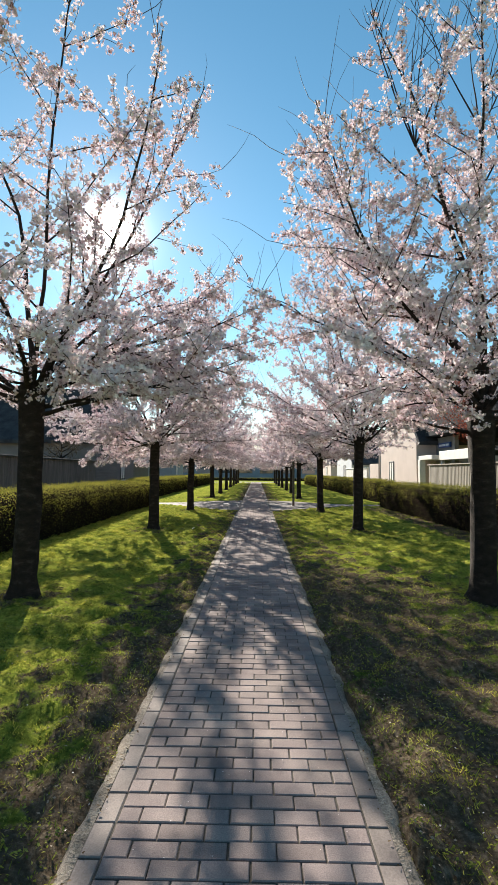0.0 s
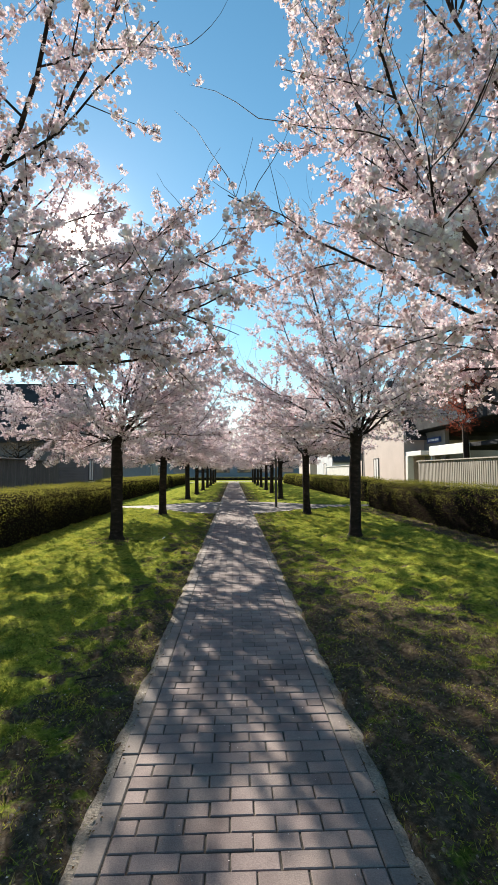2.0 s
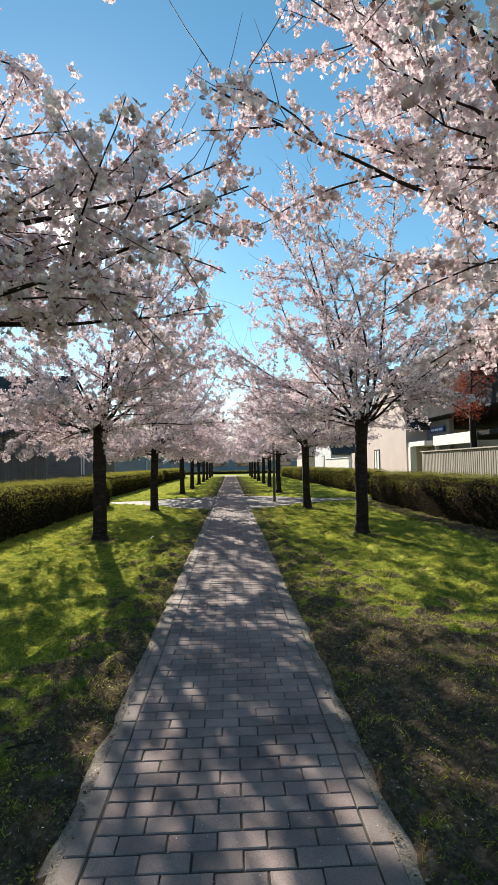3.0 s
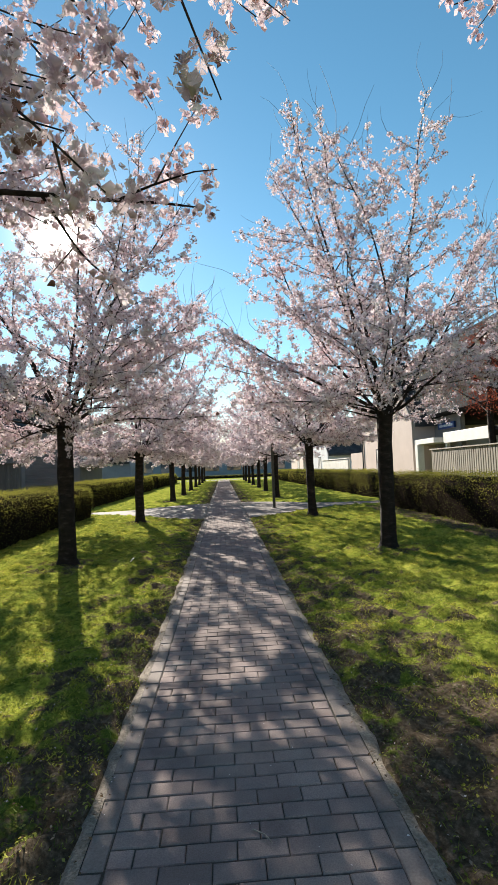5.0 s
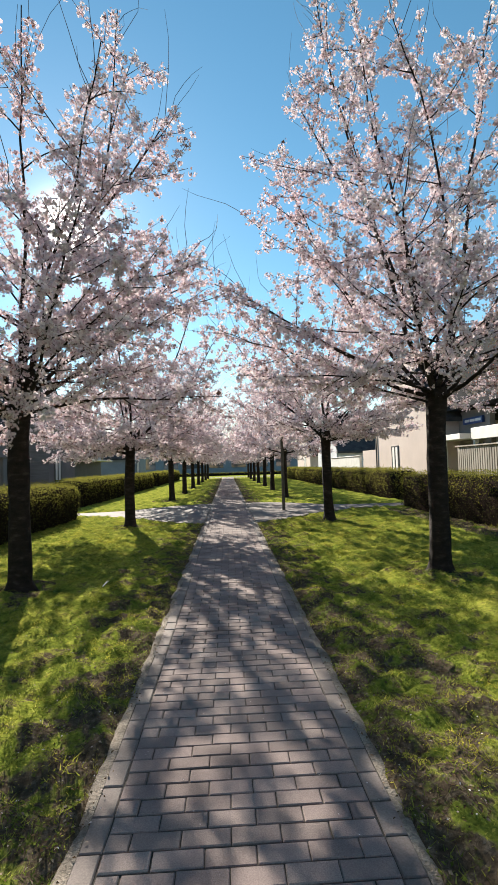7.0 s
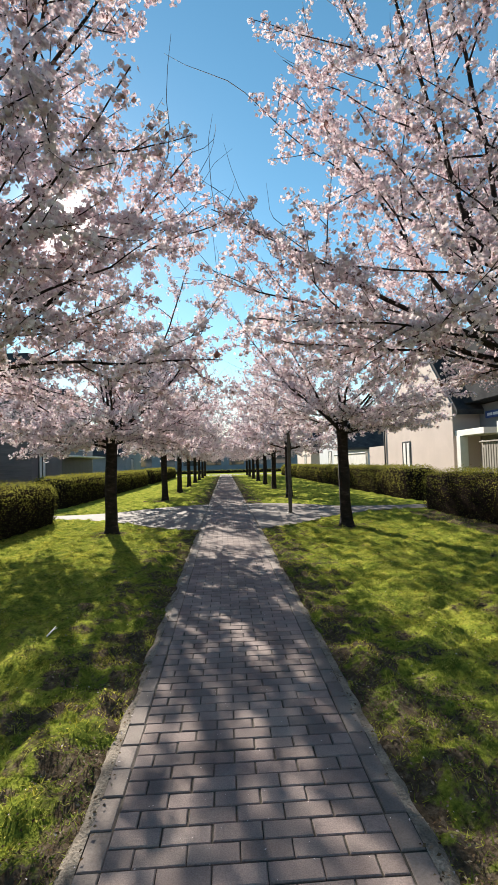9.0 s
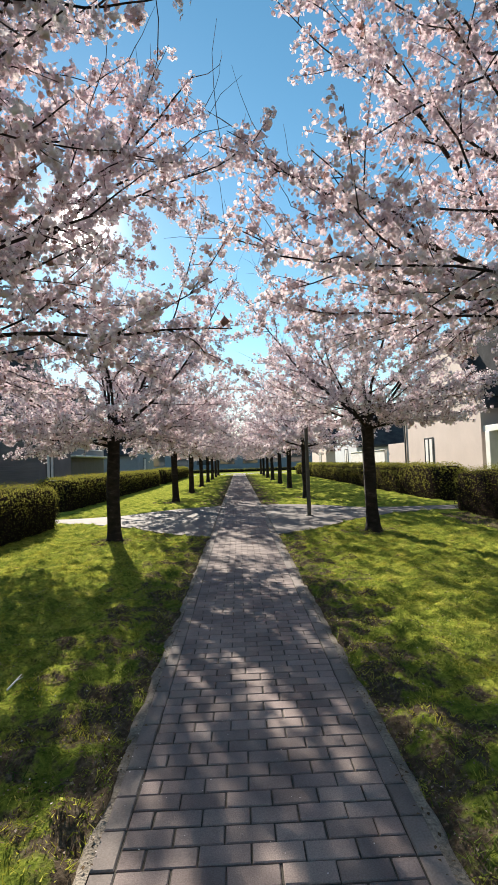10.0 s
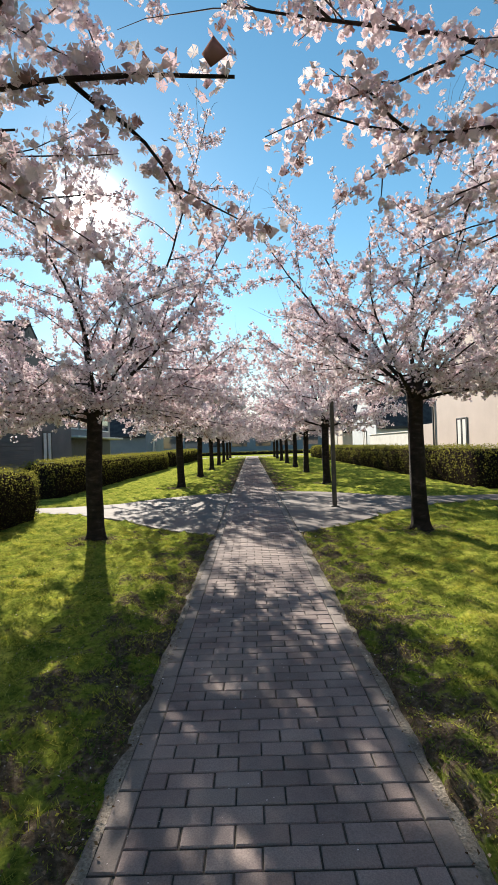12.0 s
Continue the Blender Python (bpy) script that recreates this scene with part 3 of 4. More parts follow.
LIMBS_L1 = [(95, 54, 4.6, 0.05, 0.2), (48, 40, 4.0, 0.05, 0.1), (140, 62, 4.6, 0.05, 0.1), (80, 42, 4.2, 0.06, 0.1), (62, 20, 3.4, 0.05, 0.0), (100, 12, 3.3, 0.045, -0.1), (115, 58, 4.8, 0.06, 0.1), (0, 80, 5.4, 0.07, 0.0), (-90, 48, 4.4, 0.06, 0.0),
            (-60, 20, 3.2, 0.05, 0.0), (170, 46, 4.2, 0.055, 0.1), (-140, 30, 3.5, 0.05, 0.1), (20, 35, 3.8, 0.05, 0.1), (40, 62, 4.8, 0.05, 0.2)]
LIMBS_L2 = [(85, 66, 5.6, 0.065, 0.0), (72, 32, 3.4, 0.05, 0.05), (95, 14, 3.2, 0.04, 0.0), (60, 50, 4.6, 0.05, 0.1), (-10, 78, 5.4, 0.06, 0.0), (-85, 55, 4.8, 0.06, 0.0),
            (-95, 12, 3.2, 0.045, -0.05), (165, 55, 4.5, 0.05, 0.1), (140, 22, 3.3, 0.045, 0.1), (-150, 22, 3.2, 0.045, 0.0), (10, 18, 3.3, 0.045, 0.0),
            (-75, -6, 2.9, 0.03, 0.05), (-115, -9, 2.6, 0.028, 0.1),
            (120, 58, 4.8, 0.05, 0.1), (-120, 60, 4.8, 0.05, 0.1), (150, 40, 4.0, 0.045, 0.3)]
LIMBS_R2 = [(-85, 38, 3.9, 0.055, 0.2), (-80, 60, 5.6, 0.06, 0.3), (-100, 14, 3.2, 0.045, 0.0), (-40, 80, 5.6, 0.065, 0.0), (75, 66, 5.6, 0.07, 0.0), (95, 36, 4.0, 0.05, 0.1),
            (90, 10, 3.0, 0.045, 0.0), (180, 60, 4.8, 0.05, 0.2), (0, 30, 3.6, 0.05, 0.0), (150, 24, 3.2, 0.045, 0.1), (-150, 26, 3.2, 0.045, 0.1), (-130, 74, 5.4, 0.05, 0.2),
            (-60, 52, 5.0, 0.05, 0.1), (40, 64, 5.2, 0.05, 0.1), (60, 54, 5.0, 0.05, 0.1), (105, 50, 4.8, 0.05, 0.2), (-57, 24, 3.4, 0.045, 0.15)]
LIMBS_L3 = [(85, 45, 4.2, 0.055, 0.1), (80, 16, 3.3, 0.05, 0.0), (-88, 10, 3.3, 0.045, -0.1), (-80, 32, 3.8, 0.05, 0.0), (60, 62, 4.8, 0.055, 0.1), (-50, 60, 4.6, 0.055, 0.0),
            (10, 80, 4.6, 0.055, 0.0), (170, 48, 4.2, 0.05, 0.1), (150, 16, 3.2, 0.045, 0.0), (-140, 20, 3.2, 0.045, 0.0), (-15, 20, 3.2, 0.045, 0.0), (30, 34, 3.6, 0.045, 0.1),
            (-70, -5, 2.9, 0.03, 0.1), (-110, -8, 2.8, 0.028, 0.1), (75, -3, 2.8, 0.028, 0.15),
            (-8, 42, 4.4, 0.045, 0.2), (30, 48, 4.4, 0.045, 0.2)]
LIMBS_R3 = [(-88, 36, 3.9, 0.055, 0.1), (-95, 12, 3.2, 0.045, 0.0), (-60, 58, 4.8, 0.055, 0.1), (20, 80, 4.6, 0.06, 0.0), (85, 38, 4.2, 0.055, 0.0), (92, 10, 3.3, 0.045, 0.0),
            (70, 60, 4.6, 0.05, 0.1), (180, 50, 4.2, 0.05, 0.1), (-150, 20, 3.2, 0.045, 0.0), (140, 22, 3.2, 0.045, 0.0), (0, 22, 3.3, 0.045, 0.0), (-30, 36, 3.6, 0.045, 0.1)]
cherry_tree(11, LIMBS_L1, TREES_L[0], 2.45, (0.02, 0.0), 0.145, petals=6, fwd=2.6, clear=2.35, floor=2.05)
cherry_tree(12, LIMBS_R1, TREES_R[0], 2.2, (0.0, 0.0), 0.15, shoots=6, fwd=2.0, shoot=1.05, floor=2.0, clear=2.6, bare_top=((-0.65, 0.3, 5.8, 6), (0.25, 0.4, 6.1, 4)))
cherry_tree(13, LIMBS_L2, TREES_L[1], 2.35, (0.03, 0.0), 0.13, petals=6, floor=1.6)
cherry_tree(14, LIMBS_R2, TREES_R[1], 2.3, (0.06, 0.0), 0.13, petals=6, density=0.92, shoots=6, floor=2.2)
cherry_tree(15, LIMBS_L3, TREES_L[2], 2.1, (0.03, 0.0), 0.125, petals=4, floor=1.65)
cherry_tree(16, LIMBS_R3, TREES_R[2], 2.2, (-0.05, 0.0), 0.125, petals=4, floor=2.0)
BACK = [(150, 12, 3.8, 0.045, 0.0), (176, 24, 4.2, 0.045, 0.1), (165, 44, 4.8, 0.05, 0.2), (205, 56, 5.0, 0.05, 0.2), (-150, 66, 5.2, 0.05, 0.2)]
kinds = [cherry_tree(20 + k, ring_limbs(40 + k) + (BACK if k == 0 else []), at, 2.1, (0, 0), 0.125, 1.0, 3, 1.0, 2)
         for k, at in enumerate((TREES_L[3], TREES_R[3], TREES_L[4], TREES_R[4]))]
rt = random.Random(3)
for k, at in enumerate(TREES_L[5:] + TREES_R[5:]):
    copy_thing(kinds[k % 4], pose(at[0], at[1], 0, 0, 0, rt.choice((0, 40, 110, 160, 205, 250, 310))))


# ---- hedges ----
def hedge(x0, x1, y0, y1, h, seed, label, leaf=0.034, per_m2=620, young_lit_from=0.6):
    rng, nrng = random.Random(seed), np.random.default_rng(seed)
    root = thing("hedge", ((x0 + x1) / 2, y0, 0.0), label, "hedge", "clipped hedges beside the lawn")
    cx, hw, ln_y = 0.0, (x1 - x0) / 2, y1 - y0
    # core: a lofted, uneven rounded block
    ny = max(8, int(ln_y / 0.25))
    prof = [(-0.94, 0.0), (-1.0, 0.25), (-1.0, 0.7), (-0.88, 0.93), (-0.55, 1.0), (0.0, 1.02), (0.55, 1.0), (0.88, 0.93), (1.0, 0.7), (1.0, 0.25), (0.94, 0.0)]
    k = len(prof)

    def surf(i, y):
        u, v = prof[i]
        end = min(1.0, (y + 0.05) / 0.45, (ln_y - y + 0.05) / 0.45)
        end = max(0.0, end) ** 0.5
        q = 0.07 * noise.noise((u * 1.4 + seed, y * 1.1, v * 2)) + 0.04 * noise.noise((u * 3 + seed, y * 3.3, v * 4))
        return Vector((cx + u * hw * (0.55 + 0.45 * end) * (1 + q), y, v * h * (0.75 + 0.25 * end) * (1 + q * 0.8)))

    grid = [[surf(i, ln_y * j / ny) for i in range(k)] for j in range(ny + 1)]
    verts = [tuple(p) for row in grid for p in row]
    faces = [(j * k + i, (j + 1) * k + i, (j + 1) * k + i + 1, j * k + i + 1) for j in range(ny) for i in range(k - 1)]
    faces += [tuple(range(k)), tuple(ny * k + i for i in range(k))[::-1]]
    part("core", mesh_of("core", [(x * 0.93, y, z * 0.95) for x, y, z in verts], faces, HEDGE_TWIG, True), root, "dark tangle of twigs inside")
    centres, normals = [], []
    arr = np.array(verts).reshape(ny + 1, k, 3)
    total = int(per_m2 * ln_y * (2 * h + 2 * hw))
    j = nrng.integers(0, ny, total)
    wts = np.array([1.6, 2.6, 2.0, 1.9, 2.2, 2.2, 1.9, 2.0, 2.6, 1.6])
    i = nrng.choice(k - 1, total, p=wts / wts.sum())
    a, b = nrng.random((total, 1)), nrng.random((total, 1))
    p = (arr[j, i] * (1 - a) + arr[j + 1, i] * a) * (1 - b) + (arr[j, i + 1] * (1 - a) + arr[j + 1, i + 1] * a) * b
    n = np.cross(arr[j + 1, i] - arr[j, i], arr[j, i + 1] - arr[j, i])
    n = -n / (np.linalg.norm(n, axis=1, keepdims=True) + 1e-9)
    n = np.where(((p * [1, 0, 1] - [0, 0, h * 0.5]) * n).sum(1, keepdims=True) < 0, -n, n)
    p = p + n * nrng.normal(0.0, 0.035, (total, 1)) + np.array([0, 0, 1]) * np.abs(nrng.normal(0, 0.03, (total, 1))) * (p[:, 2:3] > h * 0.85)
    # rounded ends
    cap = int(per_m2 * 2 * hw * h * 1.2)
    ends = []
    for y_end, ny_dir in ((0.0, -1), (ln_y, 1)):
        ex = nrng.uniform(-hw * 0.8, hw * 0.8, (cap, 1))
        ez = nrng.uniform(0.05, h * 0.95, (cap, 1))
        ey = y_end + ny_dir * np.abs(nrng.normal(0.02, 0.05, (cap, 1)))
        ends.append((np.concatenate([ex, ey, ez], 1), np.tile([[0, ny_dir, 0.2]], (cap, 1))))
    p = np.concatenate([p] + [e[0] for e in ends])
    n = np.concatenate([n] + [e[1] for e in ends])
    # young leaves by height; the split also paints sunlit top against shaded sides
    young = p[:, 2] > h * (young_lit_from + 0.08 * np.sin(p[:, 1] * 5.3) + 0.07 * np.sin(p[:, 1] * 2.1 + 1.0) + 0.14 * nrng.normal(size=len(p)))
    part("young_foliage", leaves_mesh("young_foliage", p[young], n[young], leaf, leaf * 0.55, nrng, HEDGE_LEAF), root, "yellow-green young leaves along the top, sunlight put into their colour")
    part("old_foliage", leaves_mesh("old_foliage", p[~young], n[~young], leaf, leaf * 0.55, nrng, HEDGE_OLD_SHADED), root, "dark older leaves on the sides, shade put into their colour")
    return root


hedge(-6.3, -4.45, 3.0, 21.6, 1.02, 1, "dark clipped hedge with yellow-green young top coloured as sunlit, lawn before it")
hedge(5.3, 6.7, 4.0, 21.9, 1.05, 2, "dark clipped hedge with thin young leaves before a board fence")
hedge(-6.9, -5.6, 25.2, 44.0, 1.05, 3, "flat-topped clipped hedge with a yellow-green top", 0.055, 300, 0.42)
hedge(6.0, 7.2, 24.4, 62.0, 1.08, 4, "long clipped hedge before pale houses", 0.055, 280, 0.36)
hedge(-6.9, -5.6, 46.0, 64.0, 1.1, 5, "distant low clipped hedge", 0.08, 120)


# ---- fences ----
def fence(x, y0, y1, h, mat, label, gap=0.03, board=0.12, rail_side=1, cap=True):
    root = thing("board_fence", (x, y0, 0.0), label, "fence", "board fences")
    ln_y = y1 - y0
    n = int(ln_y / (board + gap))
    me = box_me("board", (-0.011, 0, 0.06), (0.011, board, h - 0.07), mat, 0.003)
    for i in range(n):
        b = part("board", me, root)
        b.location = (0.0, i * (board + gap), 0.0)
    pn = max(2, int(ln_y / 2.4) + 1)
    pm = box_me("post", (-0.05, -0.05, -0.05), (0.05, 0.05, h), mat, 0.006)
    for i in range(pn):
        b = part("post", pm, root)
        b.location = (0.07 * rail_side, ln_y * i / (pn - 1), 0.0)
    for z in (0.3, h - 0.25):
        box("rail", (0.013 * rail_side, 0, z), (0.055 * rail_side, ln_y, z + 0.08), mat, root, 0.004)
    if cap:
        box("cap_rail", (-0.07, -0.05, h - 0.065), (0.12, ln_y + 0.05, h - 0.02), mat, root, 0.005)
    return root


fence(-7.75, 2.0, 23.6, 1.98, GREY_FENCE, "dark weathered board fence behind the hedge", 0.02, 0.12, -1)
fence(8.55, 3.0, 24.4, 1.95, FENCE_WOOD, "sunlit weathered board fence with gaps and a cap rail", 0.05, 0.1, 1)
fence(8.6, 38.2, 47.0, 1.9, WHITE, "pale painted board fence between houses", 0.01, 0.14, 1)


# ---- houses ----
def window(root, side, x, y0, y1, z0, z1):
    """A sash window set on the wall's face: dark frame, glass and pale blinds behind its halves."""
    def slab(name, d0, d1, lo, hi, mat, parent, label=""):
        a, b = x - side * d0, x - side * d1
        return box(name, (min(a, b), lo[0], lo[1]), (max(a, b), hi[0], hi[1]), mat, parent, 0.003, label)

    w = slab("window", 0.0, 0.012, (y0, z0), (y1, z1), GLASS, root, "narrow dark window with pale blinds")
    t = 0.045
    for lo, hi in (((y0 - t, z0 - t), (y0, z1 + t)), ((y1, z0 - t), (y1 + t, z1 + t)), ((y0, z1), (y1, z1 + t)), ((y0, z0 - t), (y1, z0)), (((y0 + y1) / 2 - 0.02, z0), ((y0 + y1) / 2 + 0.02, z1))):
        slab("frame", 0.0, 0.022, lo, hi, DARK, w)
    q = (y1 - y0) / 4
    for c in (y0 + q, y1 - q):
        slab("blind", 0.012, 0.016, (c - q * 0.62, z0 + 0.04), (c + q * 0.62, z1 - 0.04), BLIND, w)
    slab("sill", 0.0, 0.09, (y0 - 0.08, z0 - 0.1), (y1 + 0.08, z0 - t), WHITE, w)


def gable_house(side, x, y0, y1, peak, eave, wall_mat, label, siding=False, depth=9.0, win=(4.4, 5.4), ridge=0.5):
    """A house whose gable end faces the path; side 1 stands right of it, -1 left."""
    root = thing("house", (side * x, y0, 0.0), label, "house", "houses along the walk")
    w = y1 - y0
    mid = w * ridge
    outline = [(0, -0.1), (w, -0.1), (w, eave), (mid, peak), (0, eave)]
    lo, hi = (0, side * depth)
    part("wall", prism_me("wall", outline, "x", lo, hi, wall_mat), root)
    if siding:
        rows = int(eave / 0.16)
        for r in range(rows + int((peak - eave) / 0.16) - 1):
            z = r * 0.16
            k = 0.0 if z < eave - 0.2 else (z + 0.2 - eave) / (peak - eave)
            box("siding_board", (-side * 0.002, k * mid, z), (-side * 0.024, min(4.15, w - k * (w - mid)), z + 0.145), SIDING, root, 0.004)
    # roof slabs with overhang
    t, over = 0.2, 0.35
    for sgn in (-1, 1):
        ye, yo = (0, -over) if sgn < 0 else (w, w + over)
        slope = (peak - eave) / (mid if sgn < 0 else w - mid)
        ze = eave - slope * over
        out = [(mid, peak + 0.01), (yo, ze + 0.01), (yo, ze + t), (mid, peak + t * 1.35)]
        part("roof", prism_me("roof", out, "x", side * 0.03, side * (depth + 0.3), ROOF), root, "dark shingle roof slope")
    if win:
        window(root, side, -side * 0.012, win[0], win[1], 0.95, 2.2)
    return root


house_a = gable_house(1, 8.72, 26.8, 34.9, 6.4, 3.4, STUCCO, "beige stucco house with a gable and narrow window", win=(4.4, 5.35), ridge=0.34)
box("downpipe", (-0.09, 7.9, 0.0), (-0.02, 7.98, 3.3), DARK, house_a, 0.01)
box("lean_to", (0.0, 8.12, -0.05), (4.0, 11.0, 2.15), STUCCO, house_a, 0.01)
# entry bay with canopy, dark upper storey and a blue sign
entry = thing("entry_porch", (8.9, 24.3, 0.0), "grey recessed house entry with white canopy and dark upper storey", "porch")
box("recess_wall", (0.9, 0.0, 0.0), (1.1, 2.5, 3.4), GREY_STUCCO, entry)
box("canopy", (-0.12, 0.35, 2.2), (1.0, 2.48, 2.42), WHITE, entry, 0.01)
box("pillar", (-0.2, 1.9, 0.0), (0.1, 2.2, 2.2), WHITE, entry, 0.01)
box("door", (0.86, 0.5, 0.0), (0.9, 1.4, 2.05), DARK, entry, 0.008)
box("upper_storey", (0.25, -9.0, 3.45), (5.0, 5.4, 6.3), ROOF, entry, 0.02, "dark shingled upper storey")
sign = thing("street_sign", (9.68, 25.4, 2.95), "blue enamel sign with pale unreadable lettering", "sign")
box("plate", (0.0, -0.75, -0.12), (0.1, 0.75, 0.14), BLUE, sign, 0.005)
for k, (a, b) in enumerate(((-0.65, -0.25), (-0.2, 0.2), (0.26, 0.6))):
    box("lettering", (-0.006, a, -0.04), (-0.001, b, 0.06), LETTER, sign, 0.0)
# carport behind the fence
carport = thing("carport", (9.15, 20.6, 0.0), "open carport with a white fascia and dark inside", "carport")
box("fascia", (-0.14, 0.0, 2.15), (0.0, 3.65, 2.58), WHITE, carport, 0.01)
box("roof", (0.0, -5.0, 2.4), (5.0, 3.6, 2.56), ROOF, carport, 0.01)
box("back_wall", (4.8, -5.0, 0.0), (5.0, 3.6, 2.4), DARK, carport, 0.01)
for y in (0.05, 3.45):
    box("post", (-0.1, y, 0.0), (0.05, y + 0.14, 2.15), WHITE, carport, 0.01)

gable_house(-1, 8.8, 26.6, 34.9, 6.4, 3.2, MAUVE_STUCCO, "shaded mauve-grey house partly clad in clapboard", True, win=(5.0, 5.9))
gable_house(1, 9.2, 47.5, 56.0, 5.8, 2.5, PALE_STUCCO, "pale blue-grey house beyond the hedge", win=(3.0, 4.2))
house_d = gable_house(-1, 10.4, 38.0, 47.0, 6.6, 4.4, GREY_STUCCO, "shaded grey house with blue-glinting upper windows", win=None)
for a in (0.8, 2.7, 5.0, 6.9):
    w = box("window", (0.0, a, 2.7), (0.06, a + 1.4, 3.7), GLASS, house_d, 0.004, "dark window reflecting blue sky")
    box("frame", (0.0, a - 0.06, 2.62), (0.08, a + 1.46, 2.7), WHITE, w, 0.004)
box("balcony_beam", (0.0, -0.1, 2.1), (0.9, 9.1, 2.2), WHITE, house_d, 0.006, "thin pale beam over a dark panel painted as the shade beneath")
# flat dark slab on the wall, standing in for the shade under the beam
box("recess_shade", (0.0, 0.3, 0.0), (0.05, 8.7, 2.08), DARK, house_d, 0.006)
gable_house(-1, 9.9, 57.0, 66.0, 5.4, 2.6, DUSK_STUCCO, "blue-grey house at the far end of the hedge", win=(3.0, 4.2))
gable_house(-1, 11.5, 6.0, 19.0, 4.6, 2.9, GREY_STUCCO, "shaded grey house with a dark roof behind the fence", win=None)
gable_house(1, 9.4, 62.0, 72.0, 5.8, 2.5, STUCCO, "beige house far along the walk", win=(3.0, 4.2))

# street sign pole beside the crossing walk
pole = thing("sign_post", (1.64, 21.7, 0.0), "slim dark metal post beside the crossing walk", "post")
bm = bmesh.new()
bmesh.ops.create_cone(bm, cap_ends=True, segments=12, radius1=0.05, radius2=0.045, depth=2.3, matrix=Matrix.Translation((0, 0, 1.15)))
me = bpy.data.meshes.new("shaft")
bm.to_mesh(me)
bm.free()
me.materials.append(POLE)
part("shaft", me, pole)
box("cap", (-0.05, -0.05, 2.27), (0.05, 0.05, 2.31), POLE, pole, 0.01)
box("foot_plate", (-0.09, -0.09, 0.0), (0.09, 0.09, 0.03), POLE, pole, 0.006)

# far building across the street
far_b = thing("school_building", (0.0, 96.0, 0.0), "long pale blue building far beyond the street", "building")
box("wall", (-30, 0, 0), (30, 12, 5.0), DUSK_STUCCO, far_b, 0.02)
box("roof", (-30.5, -0.5, 5.0), (30.5, 12.5, 5.5), ROOF, far_b, 0.02)
for k in range(14):
    box("window", (-28 + k * 4.1, -0.06, 1.2), (-25.4 + k * 4.1, 0.02, 3.2), GLASS, far_b, 0.01)
hedge(-26, 26, 82, 83.6, 0.45, 6, "far dark hedge before the building", 0.16, 30)


# ---- plum and conifer behind the fence ----
def round_tree(name, at, h, r, z0, mat, seed, label, category, leaf, count, trunk_r=0.12):
    rng, nrng = random.Random(seed), np.random.default_rng(seed)
    root = thing(name, (at[0], at[1], 0), label, category)
    tb = Tubes()
    tb.add([Vector((0, 0, -0.1)), Vector((0.03, 0, z0 * 0.5)), Vector((0, 0.04, z0)), Vector((0, 0, h * 0.8))], [trunk_r * 1.3, trunk_r, trunk_r * 0.9, 0.02], 8)
    ends = []
    for k in range(26):
        z = z0 + (h - z0) * rng.uniform(0.0, 0.85)
        a = rng.uniform(0, 2 * math.pi)
        d = Vector((math.cos(a), math.sin(a), rng.uniform(0.2, 0.9))).normalized()
        L = r * rng.uniform(0.6, 1.0) * (1.1 - 0.6 * (z - z0) / (h - z0))
        p0 = Vector((0, 0, z))
        tb.add([p0, p0 + d * L * 0.5, p0 + d * L + Vector((0, 0, 0.1))], [0.035, 0.02, 0.006], 5)
        ends += [p0 + d * L * t for t in (0.45, 0.65, 0.85, 1.0)]
    part("trunk", tb.mesh("trunk", BARK), root)
    e = np.array([tuple(p) for p in ends])
    c = e[nrng.integers(0, len(e), count)] + nrng.normal(0, r * 0.11, (count, 3))
    part("crown", leaves_mesh("crown", c, c - [0, 0, (h + z0) / 2], leaf, leaf * 0.6, nrng, mat), root)
    return root


round_tree("plum_tree", (8.85, 20.3), 5.8, 1.8, 2.9, RED_LEAF, 5, "purple-leaved plum tree behind the board fence", "plum tree", 0.06, 9000)


round_tree("shrub", (-9.0, 22.4), 3.5, 1.3, 0.6, LITTER, 9, "brown half-bare shrub behind the dark fence", "shrub", 0.06, 2500, 0.05)


# ---- grass, litter and fallen petals ----
def lawn_points(nrng, n, x0, x1, y0, y1):
    p = np.stack([nrng.uniform(x0, x1, n), nrng.uniform(y0, y1, n)], 1)
    e = np.abs(p[:, 0] - PATH_X) - HALF
    return p[e > -0.05 + 0.05 * nrng.random(len(e))]


def scatter_z(p):
    return np.array([ground_height(x, y) for x, y in p])


